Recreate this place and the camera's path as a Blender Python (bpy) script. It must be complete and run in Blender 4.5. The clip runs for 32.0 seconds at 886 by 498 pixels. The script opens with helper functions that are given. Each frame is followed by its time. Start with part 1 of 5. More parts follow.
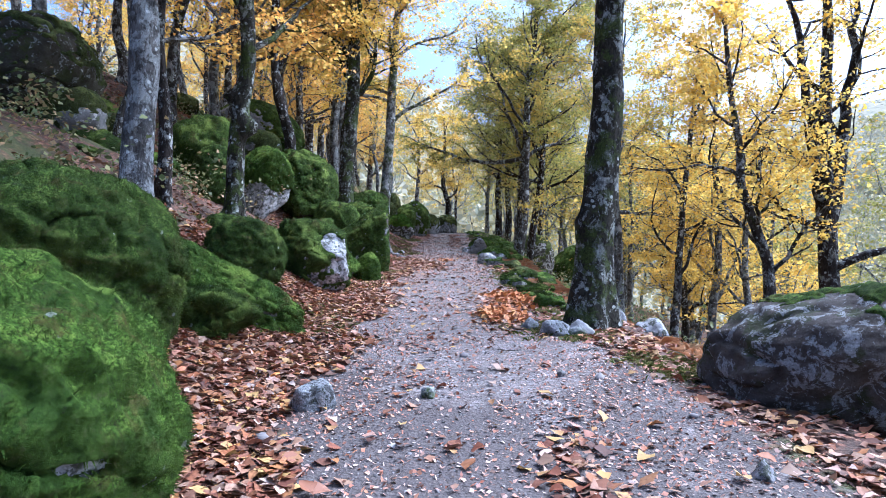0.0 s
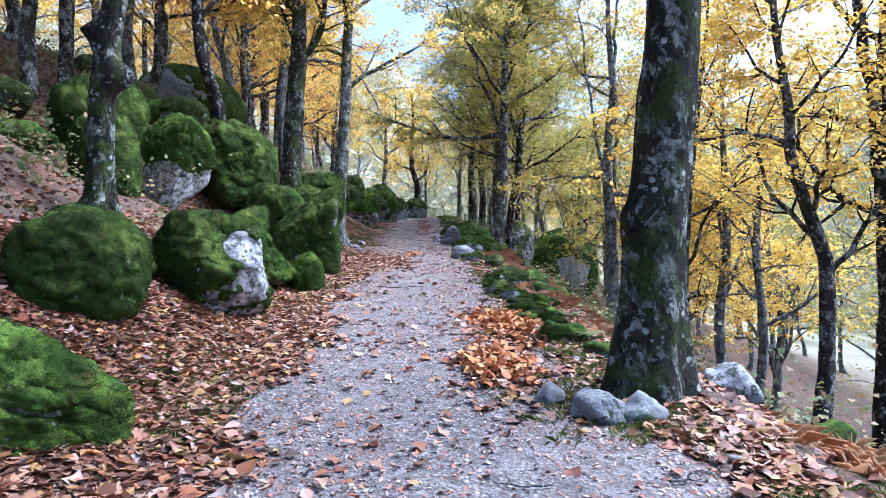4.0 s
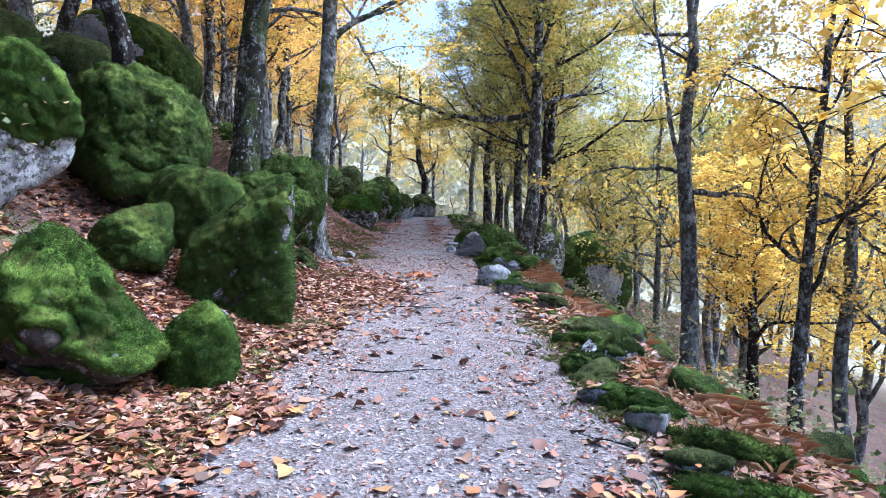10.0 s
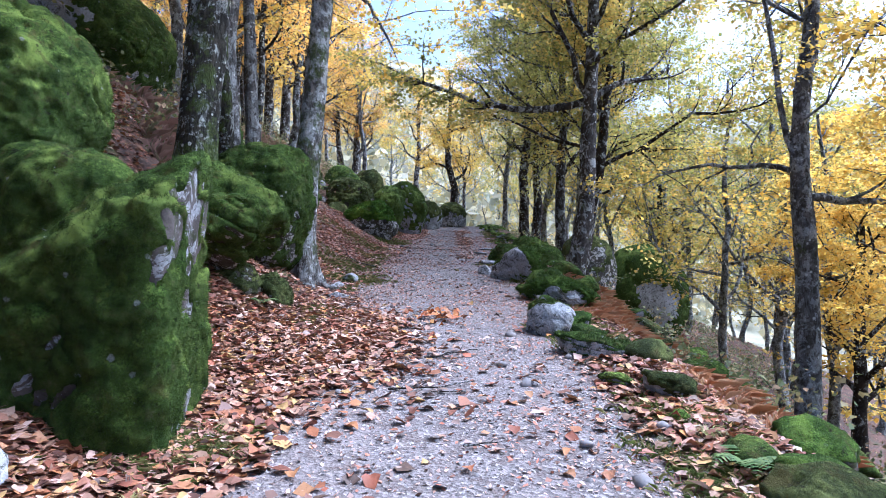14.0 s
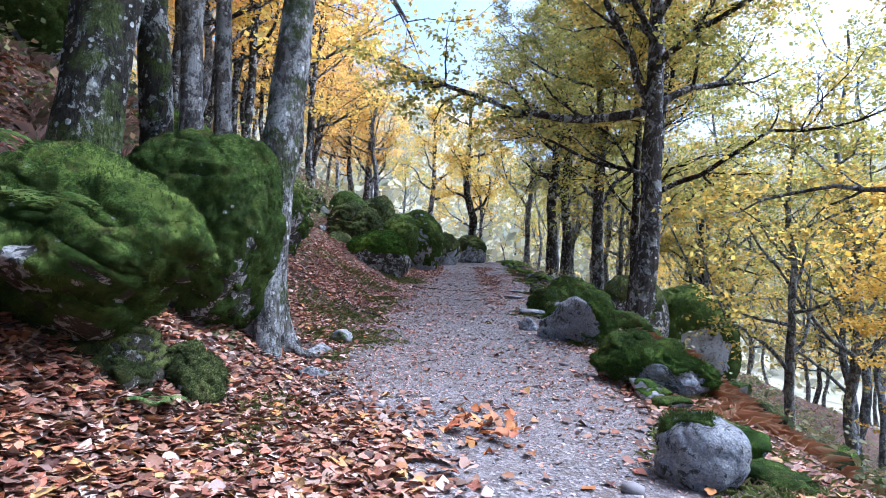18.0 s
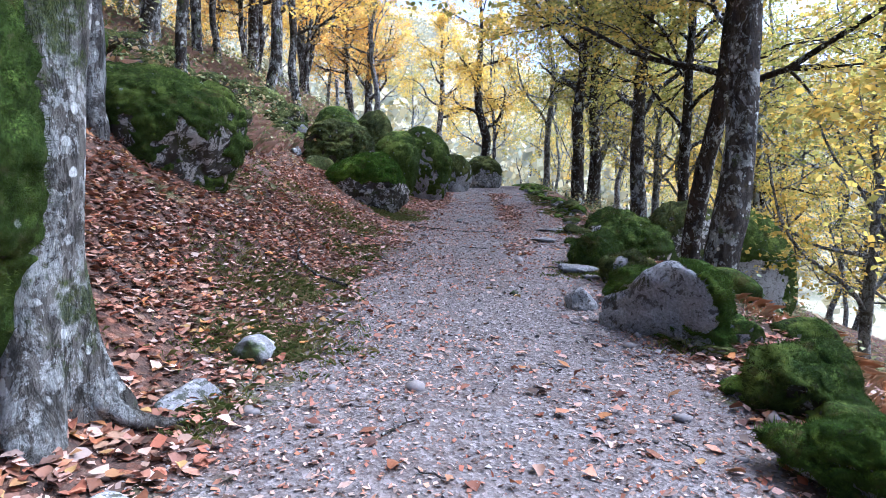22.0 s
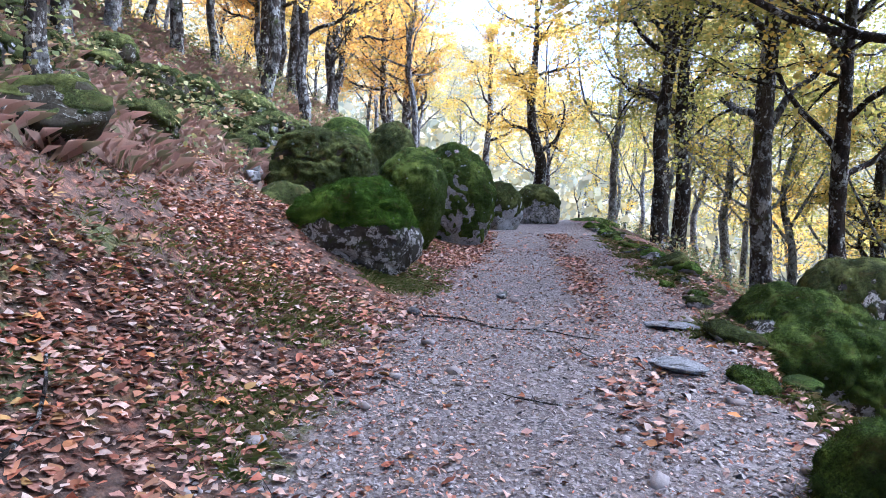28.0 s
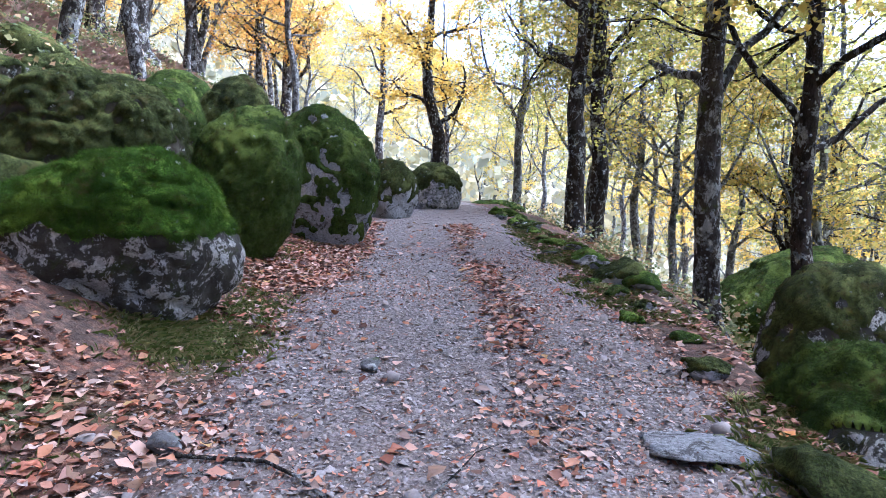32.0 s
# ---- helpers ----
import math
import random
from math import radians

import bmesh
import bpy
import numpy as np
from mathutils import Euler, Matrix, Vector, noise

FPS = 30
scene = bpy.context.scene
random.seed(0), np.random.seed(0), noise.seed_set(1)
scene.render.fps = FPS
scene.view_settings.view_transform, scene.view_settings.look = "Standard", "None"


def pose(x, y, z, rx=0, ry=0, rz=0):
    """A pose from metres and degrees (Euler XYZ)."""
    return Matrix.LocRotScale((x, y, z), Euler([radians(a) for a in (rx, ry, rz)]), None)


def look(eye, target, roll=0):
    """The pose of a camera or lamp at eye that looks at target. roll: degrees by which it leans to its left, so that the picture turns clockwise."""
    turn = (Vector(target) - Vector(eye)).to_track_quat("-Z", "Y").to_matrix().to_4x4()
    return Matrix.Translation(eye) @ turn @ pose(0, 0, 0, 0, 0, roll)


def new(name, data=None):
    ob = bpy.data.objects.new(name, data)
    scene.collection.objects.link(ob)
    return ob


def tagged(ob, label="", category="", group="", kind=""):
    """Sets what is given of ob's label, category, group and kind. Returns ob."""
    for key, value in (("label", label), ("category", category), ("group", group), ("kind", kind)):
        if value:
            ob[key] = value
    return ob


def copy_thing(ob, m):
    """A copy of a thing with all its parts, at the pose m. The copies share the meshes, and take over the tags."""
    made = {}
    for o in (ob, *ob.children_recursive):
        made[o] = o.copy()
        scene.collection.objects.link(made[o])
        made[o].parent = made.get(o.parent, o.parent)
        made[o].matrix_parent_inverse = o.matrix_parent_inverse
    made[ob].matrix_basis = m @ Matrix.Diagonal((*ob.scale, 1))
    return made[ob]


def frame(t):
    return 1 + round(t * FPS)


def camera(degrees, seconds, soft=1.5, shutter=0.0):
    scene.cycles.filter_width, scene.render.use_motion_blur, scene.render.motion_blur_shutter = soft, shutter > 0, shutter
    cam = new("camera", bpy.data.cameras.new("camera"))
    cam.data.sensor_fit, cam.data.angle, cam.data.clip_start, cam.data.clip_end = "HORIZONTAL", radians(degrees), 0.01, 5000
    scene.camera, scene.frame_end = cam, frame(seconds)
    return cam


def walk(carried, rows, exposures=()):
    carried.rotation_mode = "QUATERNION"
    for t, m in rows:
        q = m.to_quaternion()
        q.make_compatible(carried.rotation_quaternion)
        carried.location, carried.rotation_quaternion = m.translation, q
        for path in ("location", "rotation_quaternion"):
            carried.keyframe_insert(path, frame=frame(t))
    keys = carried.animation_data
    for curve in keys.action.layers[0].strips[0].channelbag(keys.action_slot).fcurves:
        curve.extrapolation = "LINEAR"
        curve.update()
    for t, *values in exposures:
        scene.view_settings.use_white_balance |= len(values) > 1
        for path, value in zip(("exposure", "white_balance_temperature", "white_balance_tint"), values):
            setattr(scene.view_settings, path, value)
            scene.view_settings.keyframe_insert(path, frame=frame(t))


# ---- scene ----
cam = camera(70.0, 32.0, soft=0.7)
METRES, EYE = 30.6, 1.5
ROWS = [
    (0.0, 0.0, 0.0, 0.0, -0.04, 2.55, -0.88),
    (0.5, -0.0002, 0.0144, 0.0027, -2.74, 2.98, -0.61),
    (1.0, 0.0014, 0.0297, 0.0043, -0.6, 2.76, -2.22),
    (1.5, 0.0016, 0.0442, 0.0067, -1.06, 1.13, -1.59),
    (2.0, 0.0016, 0.0575, 0.0099, -3.03, 1.9, -0.39),
    (2.5, 0.0024, 0.0738, 0.0114, -1.62, 2.74, -0.23),
    (4.5, 0.0051, 0.1385, 0.0147, -2.9, -0.29, -0.21),
    (5.0, 0.0061, 0.1555, 0.0147, -2.75, -1.29, -0.5),
    (5.5, 0.0056, 0.1719, 0.0175, -1.23, 0.28, -0.8),
    (6.0, 0.0043, 0.1883, 0.0207, -4.59, -0.94, 1.09),
    (6.5, 0.0063, 0.2044, 0.0219, -3.21, -0.91, -0.44),
    (7.0, 0.0069, 0.2186, 0.0229, -1.69, -0.7, -1.63),
    (7.5, 0.0068, 0.2339, 0.0254, -2.45, -0.31, 0.1),
    (8.0, 0.0071, 0.251, 0.0271, -0.67, 0.43, -1.61),
    (8.5, 0.0052, 0.2676, 0.0269, 0.94, -0.38, 0.34),
    (9.0, 0.0036, 0.285, 0.0289, -1.81, -0.38, -1.28),
    (9.5, 0.0031, 0.3023, 0.0314, -0.17, 0.0, -1.42),
    (10.0, 0.0021, 0.3179, 0.0326, -2.19, 0.7, -0.9),
    (10.5, 0.0024, 0.3355, 0.0328, -2.2, -0.02, -1.55),
    (11.0, 0.0027, 0.3513, 0.0342, -1.56, 1.23, -1.49),
    (11.5, 0.0033, 0.3681, 0.0361, -4.94, 1.33, 0.01),
    (12.0, 0.0056, 0.3854, 0.0365, -0.85, 1.24, -1.61),
    (12.5, 0.0059, 0.4022, 0.037, 1.55, 2.53, -1.27),
    (13.0, 0.0062, 0.4195, 0.0394, -0.03, 2.93, -1.29),
    (13.5, 0.0075, 0.4344, 0.0416, 2.72, 2.14, -1.2),
    (14.0, 0.0066, 0.4501, 0.0422, 0.6, 1.53, -1.38),
    (14.5, 0.0046, 0.4657, 0.0422, -3.65, 1.01, -1.07),
    (16.5, -0.0018, 0.526, 0.0467, -4.69, 1.82, -3.34),
    (17.0, -0.0035, 0.542, 0.05, -2.3, 2.15, -4.31),
    (17.5, -0.0037, 0.558, 0.0517, 2.72, 3.61, -4.01),
    (18.0, -0.0039, 0.5726, 0.0511, 1.65, 4.59, -2.45),
    (18.5, -0.0049, 0.5896, 0.0534, 0.83, 1.53, -2.42),
    (19.0, -0.0051, 0.6062, 0.0549, 0.43, -2.51, -2.99),
    (19.5, -0.0079, 0.6224, 0.0559, -2.15, -0.99, -0.13),
    (20.0, -0.0091, 0.6387, 0.0569, -1.15, 0.99, -0.0),
    (20.5, -0.0083, 0.6545, 0.0597, 0.88, -0.31, -1.46),
    (21.0, -0.0077, 0.6706, 0.0612, 1.03, -1.21, -1.12),
    (21.5, -0.0051, 0.6876, 0.062, -0.46, -0.5, -0.73),
    (22.0, -0.0034, 0.7042, 0.065, 2.86, -2.49, -1.25),
    (22.5, -0.0029, 0.7214, 0.0675, 2.49, -2.39, -1.56),
    (23.0, 0.0001, 0.7367, 0.0682, 4.62, -1.91, -3.12),
    (23.5, 0.0033, 0.7511, 0.0691, 2.5, 0.56, -2.88),
    (24.0, 0.0036, 0.7675, 0.0719, 1.61, -0.74, -2.67),
    (24.5, 0.0059, 0.7835, 0.0739, 5.65, 1.15, -1.03),
    (25.0, 0.0054, 0.7995, 0.0747, 6.0, 1.28, -2.43),
    (25.5, 0.0051, 0.8148, 0.0749, 7.11, 1.81, -2.7),
    (27.5, -0.002, 0.8791, 0.0827, 10.12, 0.69, -2.06),
    (28.0, -0.006, 0.8955, 0.0853, 7.27, -0.21, -2.26),
    (28.5, -0.0078, 0.9131, 0.0867, 7.55, -2.99, -2.56),
    (29.0, -0.0088, 0.9274, 0.0884, 3.68, 0.3, -2.47),
    (29.5, -0.0078, 0.9426, 0.0893, 0.49, 0.39, -0.3),
    (30.0, -0.0063, 0.957, 0.0918, -0.66, -0.75, -1.54),
    (30.5, -0.0064, 0.9732, 0.0927, -3.19, -0.94, -2.46),
    (31.0, -0.0042, 0.9886, 0.0935, -2.69, 0.11, -3.08),
    (31.5, -0.0031, 1.0025, 0.0953, 0.01, -0.6, -2.99),
    (32.0, -0.0029, 1.0172, 0.0978, -1.79, -1.86, -1.7),
]
EXPOSURES = [(0.0, 1.86, 4750, 12), (6.0, 2.05, 4750, 10), (14.0, 2.05, 4720, 14), (20.0, 2.15, 4790, 13), (24.0, 2.42, 4840, 15), (28.0, 2.6, 4800, 16), (32.0, 2.7, 4780, 16)]
walk(cam, [(t, pose(METRES * x, METRES * y, EYE + METRES * z, 90 + pitch, roll, yaw)) for t, x, y, z, yaw, pitch, roll in ROWS], EXPOSURES)

# ---- sky and sun: bright shade under a pale autumn sky ----
SUN_ELEVATION, SUN_ROTATION = 55.0, 72.0
world = bpy.data.worlds.new("sky")
scene.world = world
world.use_nodes = True
wn, wl = world.node_tree.nodes, world.node_tree.links
sky = wn.new("ShaderNodeTexSky")
sky.sky_type, sky.sun_disc = "NISHITA", False
sky.sun_elevation, sky.sun_rotation = radians(SUN_ELEVATION), radians(SUN_ROTATION)
sky.air_density, sky.dust_density, sky.ozone_density = 0.85, 6.0, 0.8
wl.new(sky.outputs["Color"], wn["Background"].inputs["Color"])
wn["Background"].inputs["Strength"].default_value = 0.105

sun = new("sun", bpy.data.lights.new("sun", "SUN"))
sun.data.energy, sun.data.angle, sun.data.color = 2.2, radians(45), (1.0, 0.97, 0.93)
sun_way = Vector((math.sin(radians(SUN_ROTATION)) * math.cos(radians(SUN_ELEVATION)), math.cos(radians(SUN_ROTATION)) * math.cos(radians(SUN_ELEVATION)), math.sin(radians(SUN_ELEVATION))))
sun.matrix_world = look(sun_way * 60, (0, 0, 0))


# ---- noise and mesh helpers ----
def lattice(i, j, k, seed):
    with np.errstate(over="ignore"):
        h = i.astype(np.uint32) * np.uint32(374761393) + j.astype(np.uint32) * np.uint32(668265263) + k.astype(np.uint32) * np.uint32(2246822519) + np.uint32(seed * 40503 + 17)
        h = (h ^ (h >> np.uint32(13))) * np.uint32(1274126177)
        h = h ^ (h >> np.uint32(16))
    return h.astype(np.float64) / 4294967295.0


def rough(p, seed=0, octaves=3):
    """Smooth noise about 0, between -1 and 1, at points p (n, 3)."""
    p = np.asarray(p, float)
    total, gain, norm = np.zeros(len(p)), 1.0, 0.0
    for o in range(octaves):
        q = p * 2.03 ** o + 31.7 * o
        c = np.floor(q)
        f = q - c
        f = f * f * (3 - 2 * f)
        c = c.astype(np.int64)
        v = np.zeros(len(p))
        for dx in (0, 1):
            wx = f[:, 0] if dx else 1 - f[:, 0]
            for dy in (0, 1):
                wy = f[:, 1] if dy else 1 - f[:, 1]
                for dz in (0, 1):
                    wz = f[:, 2] if dz else 1 - f[:, 2]
                    v += wx * wy * wz * lattice(c[:, 0] + dx, c[:, 1] + dy, c[:, 2] + dz, seed + o)
        total += gain * (2 * v - 1)
        norm += gain
        gain *= 0.5
    return total / norm


def solid(name, verts, faces, material, smooth=True):
    """A mesh of faces that all have the same number of corners."""
    verts, faces = np.ascontiguousarray(verts, dtype=np.float32), np.ascontiguousarray(faces, dtype=np.int32)
    me = bpy.data.meshes.new(name)
    me.vertices.add(len(verts))
    me.vertices.foreach_set("co", verts.ravel())
    me.loops.add(faces.size)
    me.loops.foreach_set("vertex_index", faces.ravel())
    me.polygons.add(len(faces))
    me.polygons.foreach_set("loop_start", np.arange(0, faces.size, faces.shape[1], dtype=np.int32))
    me.update(calc_edges=True)
    if smooth:
        me.shade_smooth()
    me.materials.append(material)
    return me


def part(name, me, parent, label=""):
    ob = new(name, me)
    ob.parent = parent
    if label:
        tagged(ob, label)
    return ob


def holder(name, place, label, category, group=""):
    ob = new(name)
    ob.location = place
    ob.empty_display_size = 0.2
    return tagged(ob, label, category, group)


def join(pieces):
    """(verts, faces) pieces as one pair."""
    vs, fs, n = [], [], 0
    for v, f in pieces:
        vs.append(v)
        fs.append(f + n)
        n += len(v)
    return np.concatenate(vs), np.concatenate(fs)


def tube(points, radii, sides, wobble=None):
    """A tapered tube along points: quads, with the tip pinched."""
    points, radii = np.asarray(points, float), np.asarray(radii, float)
    way = np.gradient(points, axis=0)
    way /= np.linalg.norm(way, axis=1)[:, None] + 1e-9
    side = np.cross(way, np.array((0.31, 0.95, 0.05)))
    side /= np.linalg.norm(side, axis=1)[:, None] + 1e-9
    up = np.cross(way, side)
    a = np.linspace(0, 2 * np.pi, sides, endpoint=False)
    r = radii[:, None] * (np.ones((len(points), sides)) if wobble is None else wobble(points, a))
    v = points[:, None, :] + r[:, :, None] * (np.cos(a)[None, :, None] * side[:, None, :] + np.sin(a)[None, :, None] * up[:, None, :])
    k, s = np.meshgrid(np.arange(len(points) - 1), np.arange(sides), indexing="ij")
    s2 = (s + 1) % sides
    f = np.stack([k * sides + s, k * sides + s2, (k + 1) * sides + s2, (k + 1) * sides + s], -1).reshape(-1, 4)
    return v.reshape(-1, 3), f


def tubes(points, radii, sides):
    """Many tapered tubes at once: points (n, k, 3), radii (n, k)."""
    way = np.gradient(points, axis=1)
    way /= np.linalg.norm(way, axis=2)[..., None] + 1e-9
    side = np.cross(way, np.array((0.31, 0.95, 0.05)))
    side /= np.linalg.norm(side, axis=2)[..., None] + 1e-9
    up = np.cross(way, side)
    a = np.linspace(0, 2 * np.pi, sides, endpoint=False)
    v = points[:, :, None, :] + radii[:, :, None, None] * (np.cos(a)[None, None, :, None] * side[:, :, None, :] + np.sin(a)[None, None, :, None] * up[:, :, None, :])
    n, k = radii.shape
    i, j, s = np.meshgrid(np.arange(n), np.arange(k - 1), np.arange(sides), indexing="ij")
    s2 = (s + 1) % sides
    b = i * k * sides
    f = np.stack([b + j * sides + s, b + j * sides + s2, b + (j + 1) * sides + s2, b + (j + 1) * sides + s], -1).reshape(-1, 4)
    return v.reshape(-1, 3), f


# ---- materials ----
class Nodes:
    def __init__(self, name):
        self.mat = bpy.data.materials.new(name)
        self.mat.use_nodes = True
        self.tree = self.mat.node_tree
        self.shader = self.tree.nodes["Principled BSDF"]
        self.out = self.tree.nodes["Material Output"]
        self.place = self.tree.nodes.new("ShaderNodeTexCoord").outputs["Object"]

    def world_place(self):
        self.place = self.tree.nodes.new("ShaderNodeNewGeometry").outputs["Position"]

    def put(self, socket, value):
        if isinstance(value, bpy.types.NodeSocket):
            self.tree.links.new(value, socket)
        elif isinstance(value, tuple) and len(value) == 3:
            socket.default_value = (*value, 1) if socket.type == "RGBA" else value
        else:
            socket.default_value = value

    def noise(self, scale, detail=4, rough_=0.55, stretch=None, distortion=0.0):
        n = self.tree.nodes.new("ShaderNodeTexNoise")
        n.inputs["Scale"].default_value, n.inputs["Detail"].default_value, n.inputs["Roughness"].default_value = scale, detail, rough_
        n.inputs["Distortion"].default_value = distortion
        self.put(n.inputs["Vector"], self.stretched(stretch) if stretch else self.place)
        return n.outputs["Fac"]

    def stretched(self, by):
        m = self.tree.nodes.new("ShaderNodeMapping")
        m.inputs["Scale"].default_value = by
        self.put(m.inputs["Vector"], self.place)
        return m.outputs["Vector"]

    def cells(self, scale, output="Distance", feature="F1", stretch=None):
        n = self.tree.nodes.new("ShaderNodeTexVoronoi")
        n.feature = feature
        n.inputs["Scale"].default_value = scale
        self.put(n.inputs["Vector"], self.stretched(stretch) if stretch else self.place)
        return n.outputs[output]

    def ramp(self, value, *stops):
        n = self.tree.nodes.new("ShaderNodeValToRGB")
        e = n.color_ramp.elements
        while len(e) < len(stops):
            e.new(0.5)
        for el, (at, colour) in zip(e, stops):
            el.position = at
            el.color = (*colour, 1) if isinstance(colour, tuple) else (colour, colour, colour, 1)
        self.put(n.inputs["Fac"], value)
        return n.outputs["Color"]

    def mix(self, fac, a, b, mode="MIX"):
        n = self.tree.nodes.new("ShaderNodeMix")
        n.data_type, n.blend_type = "RGBA", mode
        self.put(n.inputs[0], fac)
        self.put(n.inputs[6], a)
        self.put(n.inputs[7], b)
        return n.outputs[2]

    def maths(self, op, a, b=0.0):
        n = self.tree.nodes.new("ShaderNodeMath")
        n.operation = op
        self.put(n.inputs[0], a)
        self.put(n.inputs[1], b)
        return n.outputs[0]

    def bump(self, height, strength, distance=0.02, normal=None):
        n = self.tree.nodes.new("ShaderNodeBump")
        n.inputs["Strength"].default_value, n.inputs["Distance"].default_value = strength, distance
        self.put(n.inputs["Height"], height)
        if normal:
            self.put(n.inputs["Normal"], normal)
        return n.outputs["Normal"]

    def random(self, kind="ShaderNodeObjectInfo", output="Random"):
        return self.tree.nodes.new(kind).outputs[output]

    def island(self):
        return self.random("ShaderNodeNewGeometry", "Random Per Island")

    def upward(self):
        n = self.tree.nodes.new("ShaderNodeSeparateXYZ")
        self.put(n.inputs[0], self.tree.nodes.new("ShaderNodeNewGeometry").outputs["Normal"])
        return n.outputs["Z"]

    def attribute(self, name):
        n = self.tree.nodes.new("ShaderNodeAttribute")
        n.attribute_name = name
        return n.outputs["Fac"]

    def done(self, colour, roughness=0.85, normal=None, specular=0.3):
        self.put(self.shader.inputs["Base Color"], colour)
        self.put(self.shader.inputs["Roughness"], roughness)
        self.shader.inputs["Specular IOR Level"].default_value = specular
        if normal:
            self.put(self.shader.inputs["Normal"], normal)
        return self.mat


def ground_material():
    n = Nodes("gravel_and_forest_floor")
    n.world_place()
    grit = n.ramp(n.cells(38, "Color"), (0.1, (0.055, 0.049, 0.047)), (0.45, (0.15, 0.134, 0.13)), (0.75, (0.235, 0.213, 0.207)), (1.0, (0.40, 0.373, 0.364)))
    grit = n.mix(n.ramp(n.noise(1.3, 5), (0.35, 0.0), (0.7, 0.75)), grit, (0.175, 0.148, 0.14))
    grit = n.mix(n.ramp(n.noise(9, 6, 0.7), (0.48, 0.0), (0.62, 0.85)), grit, (0.105, 0.082, 0.072))
    along = n.tree.nodes.new("ShaderNodeSeparateXYZ")
    n.put(along.inputs[0], n.place)
    damp = n.maths("ADD", n.maths("MULTIPLY", along.outputs["Y"], 0.08), n.noise(0.9, 5, 0.6))
    grit = n.mix(n.ramp(damp, (0.9, 0.85), (1.75, 0.0)), grit, (0.078, 0.066, 0.063))
    # Paler gravel is mixed in patchily further up the path.
    dry = n.maths("ADD", n.maths("MULTIPLY", along.outputs["Y"], 0.05), n.noise(1.1, 5, 0.65))
    grit = n.mix(n.ramp(dry, (1.3, 0.0), (1.9, 0.8)), grit, n.ramp(n.cells(30, "Color"), (0.1, (0.17, 0.145, 0.137)), (0.5, (0.34, 0.30, 0.285)), (0.9, (0.56, 0.52, 0.50))))
    soil = n.ramp(n.noise(11, 6, 0.7), (0.3, (0.03, 0.022, 0.018)), (0.5, (0.07, 0.048, 0.038)), (0.7, (0.14, 0.088, 0.064)))
    fallen = n.ramp(n.cells(15, "Color"), (0.15, (0.06, 0.034, 0.026)), (0.4, (0.19, 0.075, 0.045)), (0.6, (0.30, 0.13, 0.075)), (0.8, (0.36, 0.20, 0.13)), (0.95, (0.13, 0.07, 0.05)))
    fallen = n.mix(n.ramp(n.cells(15, "Distance"), (0.3, 0.0), (0.62, 0.7)), fallen, (0.03, 0.02, 0.016))
    soil = n.mix(n.ramp(n.noise(2.4, 6, 0.7), (0.44, 0.0), (0.58, 0.75)), soil, fallen)
    grass = n.ramp(n.noise(30, 5, 0.7), (0.3, (0.025, 0.04, 0.012)), (0.7, (0.10, 0.13, 0.035)))
    soil = n.mix(n.ramp(n.noise(0.8, 5, 0.6), (0.54, 0.0), (0.64, 0.7)), soil, grass)
    # Far ground is paled and greyed: distance haze put into its colour.
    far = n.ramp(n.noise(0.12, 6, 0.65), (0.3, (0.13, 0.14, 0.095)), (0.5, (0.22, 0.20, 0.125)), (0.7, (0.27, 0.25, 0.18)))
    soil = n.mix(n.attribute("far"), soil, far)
    edge = n.maths("ADD", n.attribute("gravel"), n.maths("MULTIPLY", n.maths("SUBTRACT", n.noise(5, 5, 0.7), 0.5), 1.1))
    colour = n.mix(n.ramp(edge, (0.4, 0.0), (0.6, 1.0)), soil, grit)
    height = n.maths("ADD", n.cells(38), n.noise(60, 4, 0.7))
    normal = n.bump(n.noise(7, 6, 0.65), 0.5, 0.05)
    return n.done(colour, 0.9, n.bump(height, 0.8, 0.015, normal), 0.25)


def stone_material(name="granite", pale=1.0):
    n = Nodes(name)
    n.world_place()
    base = n.ramp(n.noise(3, 6, 0.65), (0.3, (0.10 * pale, 0.10 * pale, 0.10 * pale)), (0.5, (0.24 * pale, 0.24 * pale, 0.245 * pale)), (0.72, (0.42 * pale, 0.42 * pale, 0.43 * pale)))
    base = n.mix(n.ramp(n.cells(90, "Color"), (0.6, 0.0), (0.9, 0.5)), base, (0.12, 0.12, 0.125))
    base = n.mix(n.ramp(n.noise(7, 5, 0.7), (0.56, 0.0), (0.62, 0.85)), base, (0.40, 0.42, 0.41))
    green = n.ramp(n.noise(16, 5), (0.35, (0.02, 0.03, 0.008)), (0.7, (0.075, 0.105, 0.02)))
    base = n.mix(n.ramp(n.noise(2.2, 5, 0.65), (0.5, 0.0), (0.58, 0.9)), base, green)
    return n.done(base, 0.9, n.bump(n.noise(28, 7, 0.7), 0.7, 0.03), 0.2)


def pale_stone_material():
    n = Nodes("pale_lichened_granite")
    n.world_place()
    base = n.ramp(n.noise(5, 6, 0.7), (0.32, (0.07, 0.07, 0.072)), (0.5, (0.25, 0.25, 0.26)), (0.66, (0.48, 0.48, 0.485)))
    base = n.mix(n.ramp(n.noise(11, 5, 0.75), (0.50, 0.0), (0.55, 0.9)), base, (0.04, 0.045, 0.028))
    base = n.mix(n.ramp(n.cells(70, "Color"), (0.7, 0.0), (0.95, 0.5)), base, (0.2, 0.2, 0.2))
    return n.done(base, 0.9, n.bump(n.noise(30, 7, 0.7), 0.7, 0.025), 0.2)


